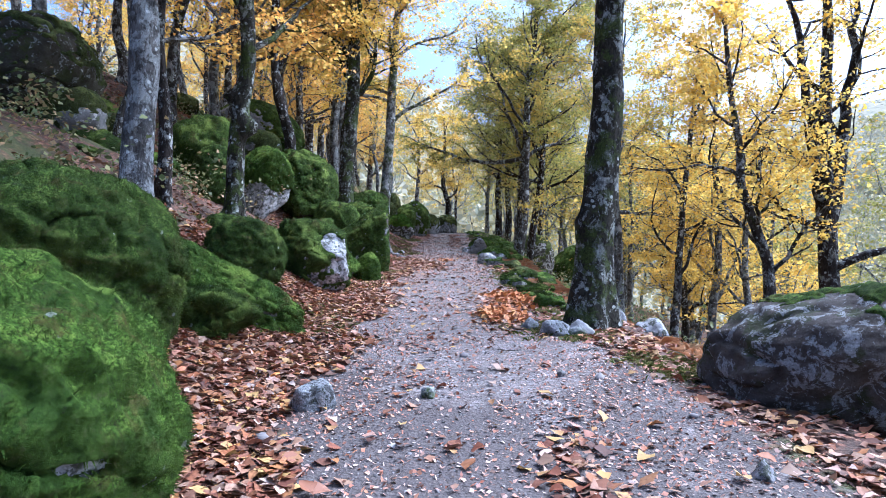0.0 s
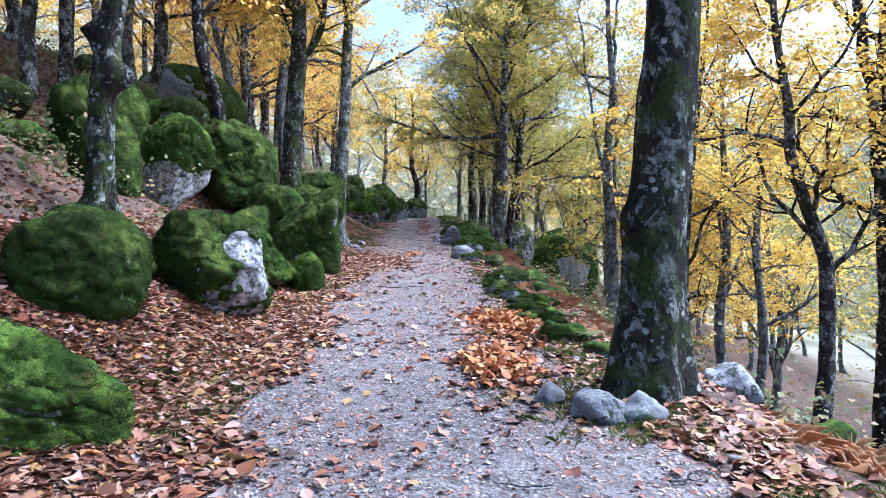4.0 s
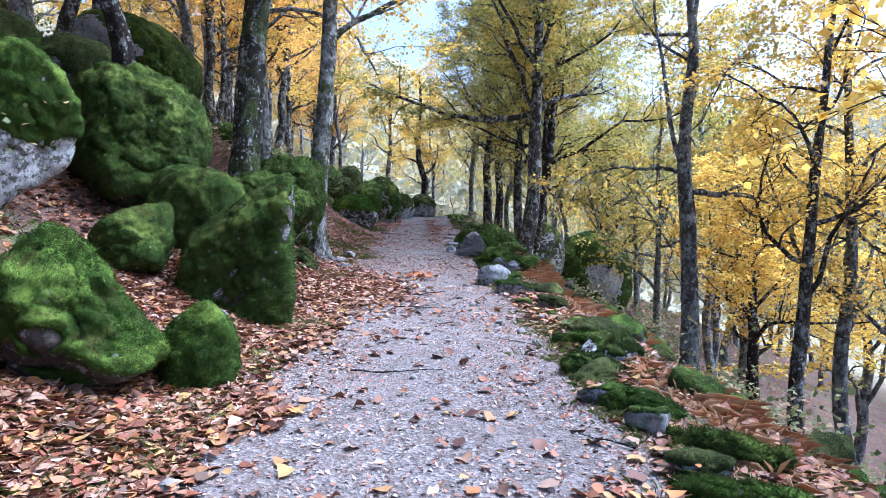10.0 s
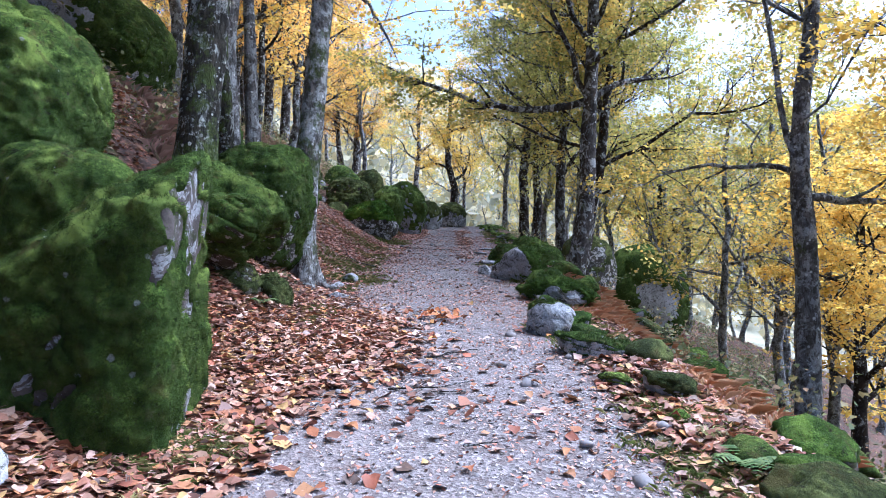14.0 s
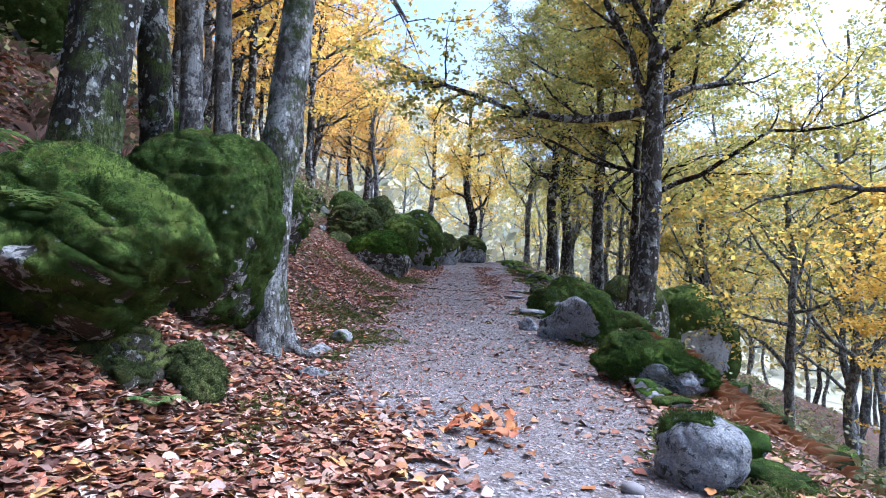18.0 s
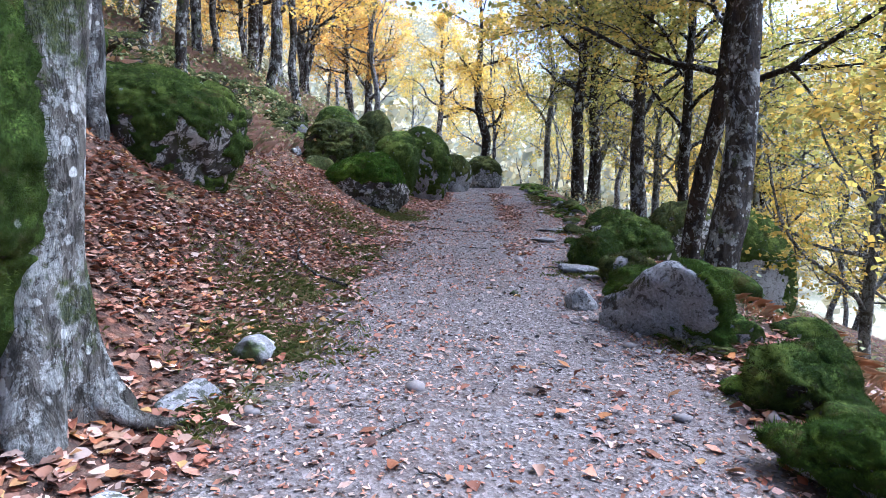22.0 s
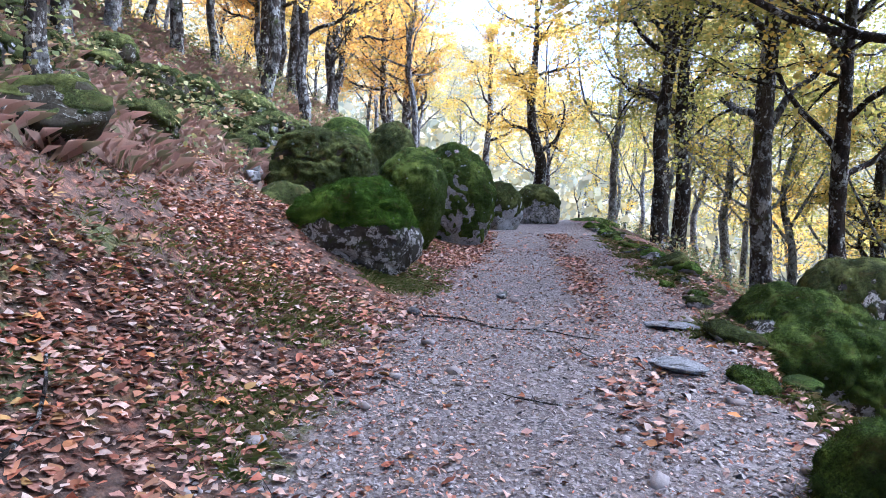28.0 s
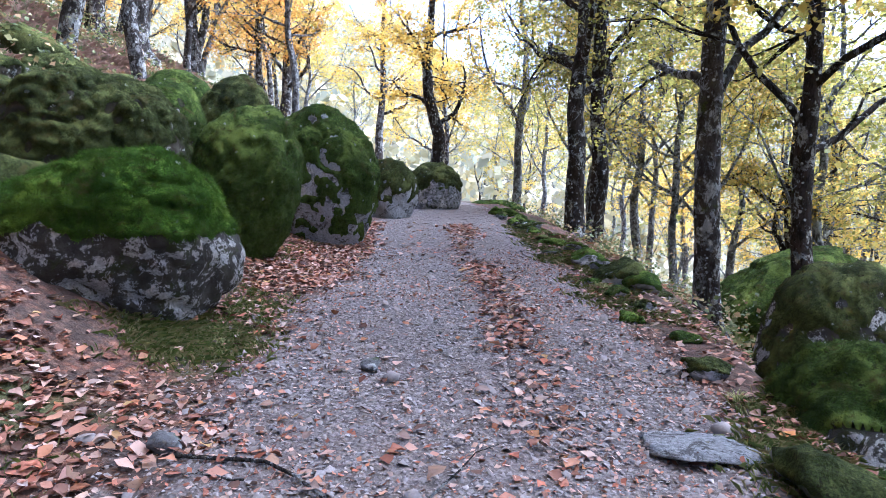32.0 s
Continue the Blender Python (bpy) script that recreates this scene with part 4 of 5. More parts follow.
# ---- trees ----
def grow(start, way, length, r, rng, steps, wander, lift):
    p, w, pts = np.array(start, float), np.array(way, float), [np.array(start, float)]
    for k in range(steps):
        w = w + rng.normal(size=3) * wander + np.array((0, 0, lift))
        w /= np.linalg.norm(w)
        p = p + w * length / steps
        pts.append(p.copy())
    pts = np.array(pts)
    return pts, r * np.linspace(1, 0.25, len(pts))


def fork(way, angle, rng):
    side = np.cross(way, rng.normal(size=3))
    side /= np.linalg.norm(side) + 1e-9
    return way * math.cos(angle) + side * math.sin(angle)


def leaf_cloud(twigs, per_twig, size, rng):
    """Folded leaves in flat sprays round the twigs."""
    n = len(twigs) * per_twig
    t = np.repeat(np.arange(len(twigs)), per_twig)
    a, z = twigs[:, 0], twigs[:, -1]
    along = rng.uniform(0.1, 1.15, n)[:, None]
    p = a[t] + (z[t] - a[t]) * along + rng.normal(size=(n, 3)) * np.array((0.13, 0.13, 0.06))
    s = size * rng.uniform(0.6, 1.25, n)[:, None]
    d = rng.normal(size=(n, 3)) * np.array((1, 1, 0.45)) + np.array((0, 0, -0.35))
    d /= np.linalg.norm(d, axis=1)[:, None]
    up = rng.normal(size=(n, 3)) * 0.55 + np.array((0, 0, 1.0))
    side = np.cross(d, up)
    side /= np.linalg.norm(side, axis=1)[:, None] + 1e-9
    nrm = np.cross(side, d)
    mid = p + d * s * 0.5
    v = np.stack([p, mid + side * s * 0.42 + nrm * s * 0.14, p + d * s, mid - side * s * 0.42 + nrm * s * 0.14], 1).reshape(-1, 3)
    return v, np.arange(4 * n).reshape(-1, 4)


def tree(x, y, r, tall, label, bark, leaves, seed, base=None, lean=(0, 0), kinks=(), crown_from=0.3, limbs=12, spread=1.15, per_twig=20, leaf=0.11, burls=(), arm=None, leaf_label="", group="", sink=0.15, flare=1.1, skirt=0.28, stems=(), crooked=1.0, twigs_each=6, limb_twigs=8, roots=0):
    """lean: metres that the top leans; kinks: (height, dx, dy) on the way up; arm: a long low limb (height, way, length)."""
    rng = np.random.default_rng(seed)
    base = land(x, y) if base is None else base
    thing = holder("tree", (x, y, base), label, "tree", group)
    hs = np.concatenate([np.linspace(-sink - 0.3, 1.0, 16)[:-1], np.linspace(1.0, 5.0, 26)[:-1], np.linspace(5.0, tall, 20)])
    sway = rng.normal(size=4) * 0.05
    ox = lean[0] * (hs / tall) + sway[0] * np.sin(hs * 0.9 + sway[1] * 20)
    oy = lean[1] * (hs / tall) + sway[2] * np.sin(hs * 0.8 + sway[3] * 20)
    drift = np.stack([hs * 0.33, 0 * hs, 0 * hs], -1)
    ox = ox + 0.22 * crooked * np.clip(hs / 2, 0, 1) * rough(drift + seed, seed, 2)
    oy = oy + 0.22 * crooked * np.clip(hs / 2, 0, 1) * rough(drift + seed + 40, seed + 1, 2)
    if kinks:
        kh = [0.0] + [k[0] for k in kinks] + [tall]
        ox = ox + np.interp(hs, kh, [0] + [k[1] for k in kinks] + [kinks[-1][1]])
        oy = oy + np.interp(hs, kh, [0] + [k[2] for k in kinks] + [kinks[-1][2]])
    pts = np.stack([ox, oy, hs], -1)
    rad = r * (1 - 0.80 * np.clip(hs / tall, 0, 1) ** 1.15)

    def wobble(p, a):
        q = np.stack([np.cos(a)[None, :] * 1.2 + 0 * p[:, :1], np.sin(a)[None, :] * 1.2 + 0 * p[:, :1], p[:, 2:3] * 1.1 + 0 * a[None, :]], -1).reshape(-1, 3)
        w = 1 + 0.2 * rough(q * 1.1 + seed, seed, 3) + 0.10 * rough(q * np.array((4, 4, 1.6)) + seed, seed + 3, 3)
        w = w.reshape(len(p), len(a))
        down = np.exp(-np.maximum(p[:, 2] + 0.1, 0) / skirt)[:, None]
        lobes = 0.55 + 0.45 * np.cos(a * 4 + seed)[None, :] + 0.3 * np.cos(a * 3 + 2 * seed)[None, :]
        w = w + flare * down * lobes
        for bh, bside, bsize in burls:
            w = w + bsize * np.exp(-((p[:, 2] - bh) / 0.16) ** 2)[:, None] * np.clip(np.cos(a - bside), 0, 1)[None, :] ** 2
        return w

    pieces = [tube(pts, rad, 22, wobble)]
    top_stems = [(pts, rad)]
    for sh, sx, sy, sr in stems:
        k = int(np.argmin(np.abs(hs - sh)))
        steps = np.linspace(0, 1, 14)
        sp = pts[k] + np.stack([sx * steps ** 0.8, sy * steps ** 0.8, (tall * 0.95 - sh) * steps], -1)
        sp[1:-1] += rng.normal(size=(12, 3)) * 0.06
        top_stems.append((sp, sr * (1 - 0.8 * steps)))
        pieces.append(tube(sp, sr * (1 - 0.8 * steps), 12))
    v, f = join(pieces)
    part("trunk", solid("trunk", v, f, bark), thing)
    for q in range(roots):
        az = q * 2 * math.pi / roots + rng.uniform(-0.4, 0.4)
        steps = np.linspace(0.0, 1.0, 9)
        reach = (0.5 * r + steps * r * rng.uniform(1.8, 3.2))
        turnin = az + 0.5 * rng.normal() * steps
        rx, ry = reach * np.cos(turnin), reach * np.sin(turnin)
        rr = r * 0.34 * (1 - 0.8 * steps)
        rz = height(x + rx, y + ry) - base + rr * 0.25 + 0.16 * (1 - steps) ** 2
        rv, rf = tube(np.stack([rx, ry, rz], -1), rr, 8)
        part("root", solid("root", rv, rf, bark), thing)
    starts, ways, thin = [], [], []

    def clothe(lp, lr, count, length):
        for q in range(count):
            k = rng.integers(max(1, len(lp) // 4), len(lp))
            w = lp[k] - lp[k - 1]
            w = fork(w / (np.linalg.norm(w) + 1e-9), rng.uniform(0.5, 1.1), rng)
            w[2] *= 0.6
            bl = length * rng.uniform(0.5, 1.0)
            bp, br = grow(lp[k], w, bl, max(lr[k] * 0.55, 0.008), rng, 5, 0.24, 0.04)
            thin.append(tube(bp, br, 4))
            k2 = rng.integers(1, len(bp), twigs_each)
            w2 = bp[k2] - bp[k2 - 1]
            w2 = w2 / (np.linalg.norm(w2, axis=1)[:, None] + 1e-9) + rng.normal(size=(twigs_each, 3)) * 0.75
            w2[:, 2] = w2[:, 2] * 0.5 - 0.05
            starts.append(bp[k2])
            ways.append(w2 / (np.linalg.norm(w2, axis=1)[:, None] + 1e-9) * (bl * rng.uniform(0.3, 0.55, twigs_each))[:, None])

    for q in range(limbs):
        sp, sr = top_stems[q % len(top_stems)]
        start = crown_from * tall
        at = start + (tall * 0.97 - start) * ((q + rng.uniform(0.1, 0.9)) / limbs)
        k = int(np.argmin(np.abs(sp[:, 2] - at)))
        az = q * 2.4 + rng.uniform(-0.5, 0.5)
        rise = rng.uniform(0.25, 1.3)
        w = np.array((math.cos(az), math.sin(az), rise))
        length = spread * (0.30 * tall) * (1.15 - 0.65 * at / tall) * rng.uniform(0.75, 1.2)
        lp, lr = grow(sp[k], w / np.linalg.norm(w), length, sr[k] * 0.5, rng, 9, 0.21, 0.045)
        lv, lf = tube(lp, lr, 7)
        part("limb", solid("limb", lv, lf, bark), thing)
        clothe(lp, lr, limb_twigs, length * 0.5)
    if arm:
        h, w, length, ar = arm
        k = int(np.argmin(np.abs(hs - h)))
        steps = np.linspace(0, 1, 12)
        lp = pts[k] + np.outer(steps, np.array(w) * length)
        lp[:, 2] += -0.55 * np.sin(steps * np.pi * 1.15) + rng.normal(size=12) * 0.04
        lr = ar * (1 - 0.7 * steps)
        lv, lf = tube(lp, lr, 8)
        part("limb", solid("limb", lv, lf, bark), thing, "long low limb reaching over the path")
        clothe(lp, lr, 12, 1.7)
    if thin:
        a, w = np.concatenate(starts), np.concatenate(ways)
        bend = rng.normal(size=a.shape) * 0.12 * np.linalg.norm(w, axis=1)[:, None]
        steps = np.array((0, 0.35, 0.7, 1.0))
        sprig = a[:, None, :] + w[:, None, :] * steps[None, :, None] + bend[:, None, :] * np.array((0, 0.6, 0.8, 0.3))[None, :, None]
        v, f = join(thin + [tubes(sprig, 0.007 * np.array([[1, 0.75, 0.5, 0.25]]) * np.ones((len(a), 1)), 3)])
        twigs = sprig
        stuff(part("branchwork", solid("branchwork", v, f, bark), thing, "many thin dark twigs"))
        v, f = leaf_cloud(twigs, per_twig, leaf, rng)
        stuff(part("crown", solid("crown", v, f, leaves, False), thing, leaf_label or "thin crown of autumn leaves"))
    return thing


def place_trees():
    grey = "tree with a grey lichened trunk and thin yellow crown"
    dark = "dark-barked tree with pale lichen spots and a thinning crown"
    # left bank
    tree(-4.7, 9.6, 0.24, 14, "stout tree, pale grey lichen all over its trunk", BARK_GREY, LEAF_YELLOW, 1, crown_from=0.33, lean=(-0.3, 0))
    tree(-5.0, 11.2, 0.12, 12, dark, BARK_DARK, LEAF_YELLOW, 2, crown_from=0.28)
    tree(-4.17, 12.7, 0.19, 12, "old tree with swollen burls and a mossy foot", BARK_MOSSY, LEAF_ORANGE, 3, crown_from=0.30, lean=(0.3, 0), burls=((2.2, 3.4, 1.8), (2.75, 0.2, 1.6), (0.25, 1.0, 0.8)), flare=1.8)
    tree(-5.1, 21.1, 0.2, 13, "slender tree with a kinked dark trunk", BARK_DARK, LEAF_ORANGE, 4, kinks=((2.0, -0.15, 0), (3.2, -0.55, 0), (4.2, -0.75, 0)), crown_from=0.28)
    tree(-3.62, 23.1, 0.31, 14, "thick tree, dark bark blotched with white lichen", BARK_MOSSY, LEAF_YELLOW, 5, crown_from=0.33, flare=1.4)
    tree(-3.95, 25.0, 0.19, 13, "dark mossy trunk behind the boulders", BARK_MOSSY, LEAF_MIXED, 6, crown_from=0.33)
    tree(-4.8, 27.9, 0.21, 14, grey, BARK_GREY, LEAF_YELLOW, 7, crown_from=0.30)
    tree(-4.62, 28.6, 0.17, 13, grey, BARK_GREY, LEAF_ORANGE, 8, crown_from=0.30)
    tree(-2.35, 24.75, 0.235, 14, "grey lichened tree with a mossy spreading foot", BARK_MOSSY_GREY, LEAF_YELLOW, 9, crown_from=0.33, lean=(0.55, 0), flare=1.0, crooked=0.4, roots=3)
    tree(-6.2, 34.5, 0.13, 12, dark, BARK_BROWN, LEAF_ORANGE, 10)
    # right of the path
    tree(2.12, 9.05, 0.265, 14, "thick leaning tree, dark bark heavy with moss", BARK_MOSSY, LEAF_MIXED, 11, lean=(0.8, 0), crown_from=0.4, flare=1.0, skirt=0.5, crooked=0.3, burls=((1.45, 0.3, 0.3),))
    tree(7.9, 15.5, 0.17, 11, "bent grey tree with bright yellow leaves", BARK_BROWN, LEAF_YELLOW, 12, kinks=((4.2, -0.1, 0), (6.2, -0.75, 0), (7.4, -0.8, 0)), crown_from=0.34, per_twig=11)
    tree(10.1, 16.5, 0.33, 15, "big forked tree, dark bark, yellow leaves", BARK_DARK, LEAF_YELLOW, 13, crown_from=0.34, per_twig=12, stems=((6.5, 1.2, 0.2, 0.2), (6.9, -1.0, 0.0, 0.17)))
    tree(8.75, 23.8, 0.17, 13, "slim tree, dark trunk, bright yellow leaves", BARK_BROWN, LEAF_YELLOW, 14, crown_from=0.25, per_twig=15, lean=(0.8, 0))
    tree(11.0, 25.4, 0.2, 14, "slim tree, dark trunk, bright yellow leaves", BARK_GREY, LEAF_YELLOW, 15, crown_from=0.25, per_twig=15)
    tree(11.9, 25.2, 0.18, 13, "slim grey tree with bright yellow leaves", BARK_GREY, LEAF_YELLOW, 16, crown_from=0.25, per_twig=15, lean=(0.6, 0))
    tree(7.3, 26.4, 0.25, 14, "tall grey tree with a forked stem", BARK_GREY, LEAF_MIXED, 17, crown_from=0.33, stems=((5.5, 0.5, 0.2, 0.13), (5.2, -1.1, 0.3, 0.07)), per_twig=22)
    tree(12.6, 33.0, 0.27, 9, "spreading tree with golden yellow leaves", BARK_DARK, LEAF_YELLOW, 18, crown_from=0.35, limbs=15, spread=1.7, per_twig=28)
    tree(3.75, 31.8, 0.27, 15, "leaning tree, dark bark with white lichen", BARK_BROWN, LEAF_GREEN, 19, lean=(0.9, 0.3), limbs=20, crown_from=0.34, leaf=0.11, spread=1.35, twigs_each=8, arm=(5.7, (-0.95, 0.05, 0.12), 6.2, 0.12), per_twig=25)
    tree(4.95, 36.9, 0.24, 15, "dark slightly leaning tree", BARK_DARK, LEAF_MIXED, 20, lean=(1.4, 0), limbs=19, leaf=0.105, crown_from=0.36, per_twig=28, spread=1.35, twigs_each=8)
    tree(6.5, 41.7, 0.19, 15, "straight dark tree with green and yellow leaves", BARK_DARK, LEAF_GREEN, 21, leaf=0.105, crown_from=0.26, per_twig=25, spread=1.4, limbs=18, twigs_each=8)
    tree(5.3, 43.0, 0.26, 15, "straight tree, grey-brown bark", BARK_BROWN, LEAF_GREEN, 22, leaf=0.105, crown_from=0.26, per_twig=25, spread=1.4, limbs=18, twigs_each=8)
    tree(4.4, 49.8, 0.28, 15, "dark tree beside the path", BARK_DARK, LEAF_GREEN, 23, leaf=0.105, crown_from=0.26, per_twig=24, spread=1.4, limbs=18, twigs_each=8)
    tree(5.1, 50.3, 0.26, 15, "dark tree beside the path", BARK_DARK, LEAF_GREEN, 24, leaf=0.105, crown_from=0.26, per_twig=24, spread=1.4, limbs=18, twigs_each=8)
    tree(13.6, 54.0, 0.33, 11, "dark tree with twisted bare limbs", BARK_DARK, LEAF_MIXED, 25, crown_from=0.25, per_twig=23)
    # beyond the bend
    tree(0.15, 54.6, 0.27, 10, "dark crooked tree at the bend, bare side limbs", BARK_DARK, LEAF_YELLOW, 26, crown_from=0.25, kinks=((2.5, 0.1, 0), (4.0, -0.25, 0)), per_twig=14, spread=1.2)
    tree(-3.0, 72.0, 0.3, 13, "slender tree beyond the bend", BARK_BROWN, LEAF_YELLOW, 27, crown_from=0.35, per_twig=18)
    tree(-11.4, 53.2, 0.3, 13, dark, BARK_DARK, LEAF_ORANGE, 28, crown_from=0.28)
    tree(-10.9, 55.4, 0.32, 13, dark, BARK_BROWN, LEAF_ORANGE, 29, crown_from=0.28)
    tree(-11.3, 62.0, 0.3, 12, "many-stemmed orange tree on the crest of the bank", BARK_BROWN, LEAF_ORANGE, 30, crown_from=0.2, stems=((1.0, 1.6, 0, 0.2),), spread=1.4, per_twig=22)
    tree(-7.9, 66.6, 0.34, 9, "spreading orange tree on the crest of the bank", BARK_BROWN, LEAF_ORANGE, 31, crown_from=0.24, spread=1.8, limbs=12, per_twig=24)


place_trees()


def place_woods():
    """Trees further off, a few kinds set out at random."""
    kinds = []
    for k, (bark, leaves, text) in enumerate(((BARK_GREY, LEAF_YELLOW, "woodland tree with yellow leaves"), (BARK_BROWN, LEAF_ORANGE, "woodland tree with orange leaves"), (BARK_GREY, LEAF_MIXED, "woodland tree with yellow-green leaves"), (BARK_BROWN, LEAF_YELLOW, "woodland tree with pale yellow leaves"), (BARK_GREY, LEAF_GREEN, "woodland tree still half green"))):
        kinds.append(tree(0, 0, 0.2, 12 + k, text, bark, leaves, 60 + k, base=0.0, crown_from=0.22, limbs=12, spread=1.45, per_twig=14, leaf=0.155, twigs_each=5, limb_twigs=7, group="woodland trees", crooked=2.4))
    rng = np.random.default_rng(12)
    spots = []
    tries = 0
    while len(spots) < 100 and tries < 4000:
        tries += 1
        zone = rng.integers(0, 10)
        if zone < 5:
            x, y = rng.uniform(-34, -7.5), rng.uniform(14, 95)
            pick = (1, 1, 3, 0, 2)[rng.integers(0, 5)]
        elif zone < 7:
            x, y = rng.uniform(18, 46), rng.uniform(22, 95)
            pick = (0, 2, 4, 2, 4)[rng.integers(0, 5)]
        else:
            x, y = rng.uniform(-16, 34), rng.uniform(58, 130)
            pick = (3, 2, 2, 4, 4)[rng.integers(0, 5)]
        if min([9.0] + [(x - a) ** 2 + (y - b) ** 2 for a, b, _ in spots]) < 6.0:
            continue
        spots.append((x, y, pick))
    used = set()
    for x, y, pick in spots:
        m = pose(x, y, land(x, y) - 0.05, rng.uniform(-4, 4), rng.uniform(-4, 4), rng.uniform(0, 360))
        if pick not in used:
            used.add(pick)
            kinds[pick].matrix_basis = m
        else:
            copy_thing(kinds[pick], m)
    for x, y, pick, s in ((-8.2, 16.0, 1, 0.9), (-9.8, 20.5, 3, 1.0), (-8.6, 25.5, 1, 0.9), (-11.5, 14.0, 0, 1.0), (-12.5, 24.0, 1, 1.0), (-7.6, 33.5, 3, 0.9), (-9.0, 38.5, 1, 0.9), (-13.0, 31.0, 0, 1.0), (-10.5, 45.0, 1, 1.0), (-7.8, 48.5, 3, 0.9), (14.5, 38.0, 0, 1.2), (16.5, 45.0, 4, 1.3), (19.5, 37.0, 0, 1.4), (12.5, 42.5, 2, 1.05), (9.0, 58.0, 4, 1.0), (7.5, 63.0, 2, 1.0), (10.5, 68.0, 4, 1.05), (21.0, 52.0, 4, 1.3), (6.5, 56.0, 2, 0.8), (-11.5, 49.0, 1, 0.8), (-13.5, 46.5, 1, 0.9), (-15.5, 51.0, 1, 0.85), (-10.0, 58.0, 1, 0.75), (-13.0, 56.0, 1, 0.8), (13.0, 51.5, 4, 0.95), (10.5, 54.5, 2, 0.9), (16.0, 56.0, 4, 1.0), (14.8, 61.0, 2, 1.0), (18.5, 48.5, 2, 1.1), (8.6, 53.0, 4, 0.75), (12.0, 64.0, 4, 0.9)):
        copy_thing(kinds[pick], pose(x, y, land(x, y) - 0.1, 0, 0, 47 * x) @ Matrix.Scale(s, 4))
    for k in range(5):
        if k not in used:
            kinds[k].matrix_basis = pose(24 + 3 * k, 40 + k, land(24 + 3 * k, 40 + k))


place_woods()


# ---- litter, pebbles, undergrowth ----
LEAF_RIM = 8


def lobed_leaf(rng, size, curl):
    """A fallen leaf with uneven lobes, curled: rim and centre."""
    a = np.linspace(0, 2 * np.pi, LEAF_RIM, endpoint=False) + rng.uniform(-0.12, 0.12, LEAF_RIM)
    r = 0.5 * (0.88 + 0.12 * np.cos(LEAF_RIM // 2 * a)) * (1 + 0.2 * np.cos(a)) * rng.uniform(0.82, 1.12, LEAF_RIM) * size
    fold = np.abs(np.sin(a)) ** 2 - 0.3 + 0.25 * np.sin(2 * a + rng.uniform(0, 6)) + 0.2 * np.sin(3 * a + rng.uniform(0, 6))
    v = np.stack([r * np.cos(a), rng.uniform(0.62, 0.95) * r * np.sin(a), curl * size * fold], -1)
    return np.concatenate([v, [[0, 0, 0]]])


def leaf_faces():
    k = np.arange(LEAF_RIM)
    return np.stack([k, (k + 1) % LEAF_RIM, np.full(LEAF_RIM, LEAF_RIM)], -1)


def spin(n, rng, tilt):
    """n random turns about z with a random tilt."""
    az, tx, ty = rng.uniform(0, 2 * np.pi, n), rng.normal(size=n) * tilt, rng.normal(size=n) * tilt
    c, s = np.cos(az), np.sin(az)
    rz = np.zeros((n, 3, 3))
    rz[:, 0, 0], rz[:, 0, 1], rz[:, 1, 0], rz[:, 1, 1], rz[:, 2, 2] = c, -s, s, c, 1
    rt = np.zeros((n, 3, 3))
    rt[:, 0, 0], rt[:, 1, 1], rt[:, 2, 2], rt[:, 0, 2], rt[:, 2, 0], rt[:, 1, 2], rt[:, 2, 1] = 1, 1, 1, ty, -ty, -tx, tx
    return rz @ rt


def scatter(shapes, faces, x, y, rng, tilt, raise_by, sizes):
    n = len(x)
    pick = rng.integers(0, len(shapes), n)
    v = np.array(shapes)[pick] * sizes[:, None, None]
    v = np.einsum("nij,nkj->nki", spin(n, rng, tilt), v)
    z = height(x, y) + raise_by
    v += np.stack([x, y, z], -1)[:, None, :]
    k = v.shape[1]
    f = faces[None] + (np.arange(n) * k)[:, None, None]
    return v.reshape(-1, 3), f.reshape(-1, faces.shape[1])


def litter_amount(x, y):
    """How thick the leaves lie at a place, 0 to 1."""
    p = np.stack([x, y, np.zeros_like(x)], -1)
    from_left = left_edge(y) - x
    drift = rough(p * 0.9, 21, 3)
    left = np.clip(0.55 + from_left / 0.55 + 0.9 * drift, 0, 1) * np.clip(np.interp(y, (18, 24), (1.55, 1.5)) - from_left / np.interp(y, (18, 24), (2.6, 7)), 0.12, 1)
    left = left * np.where((y > 22.5) & (y < 38), np.clip(0.5 + 1.5 * rough(p * 0.7, 61, 3), 0.06, 0.9) * np.clip(from_left / 1.5, 0.3, 1), 1)
    strip = np.exp(-((x - 0.68 - 0.05 * y) / 0.2) ** 2) * (y < 4.6) * np.clip(0.6 + drift, 0, 1)
    heap = np.exp(-(((x - 1.3) / 0.35) ** 2 + ((y - 11.9) / 0.9) ** 2)) + 0.6 * np.exp(-(((x - 1.0) / 0.28) ** 2 + ((y - 9.7) / 0.8) ** 2))
    heap2 = 1.2 * np.exp(-(((x + 1.2) / 0.75) ** 2 + ((y - 20.6) / 1.3) ** 2)) + np.exp(-(((x + 1.15) / 0.5) ** 2 + ((y - 22.0) / 0.8) ** 2))
    late = 0.8 * np.exp(-((x - 0.75) / 0.24) ** 2) * (y > 31) * np.clip(0.4 + drift, 0, 1)
    right = np.clip((x - right_edge(y) + 0.05) / 0.5, 0, 1) * np.clip(0.4 + 0.8 * drift, 0.1, 0.8)
    return np.clip(left + strip + heap + heap2 + late + right + 0.008 + 0.022 * np.clip(0.2 + drift, 0, 1), 0, 1)


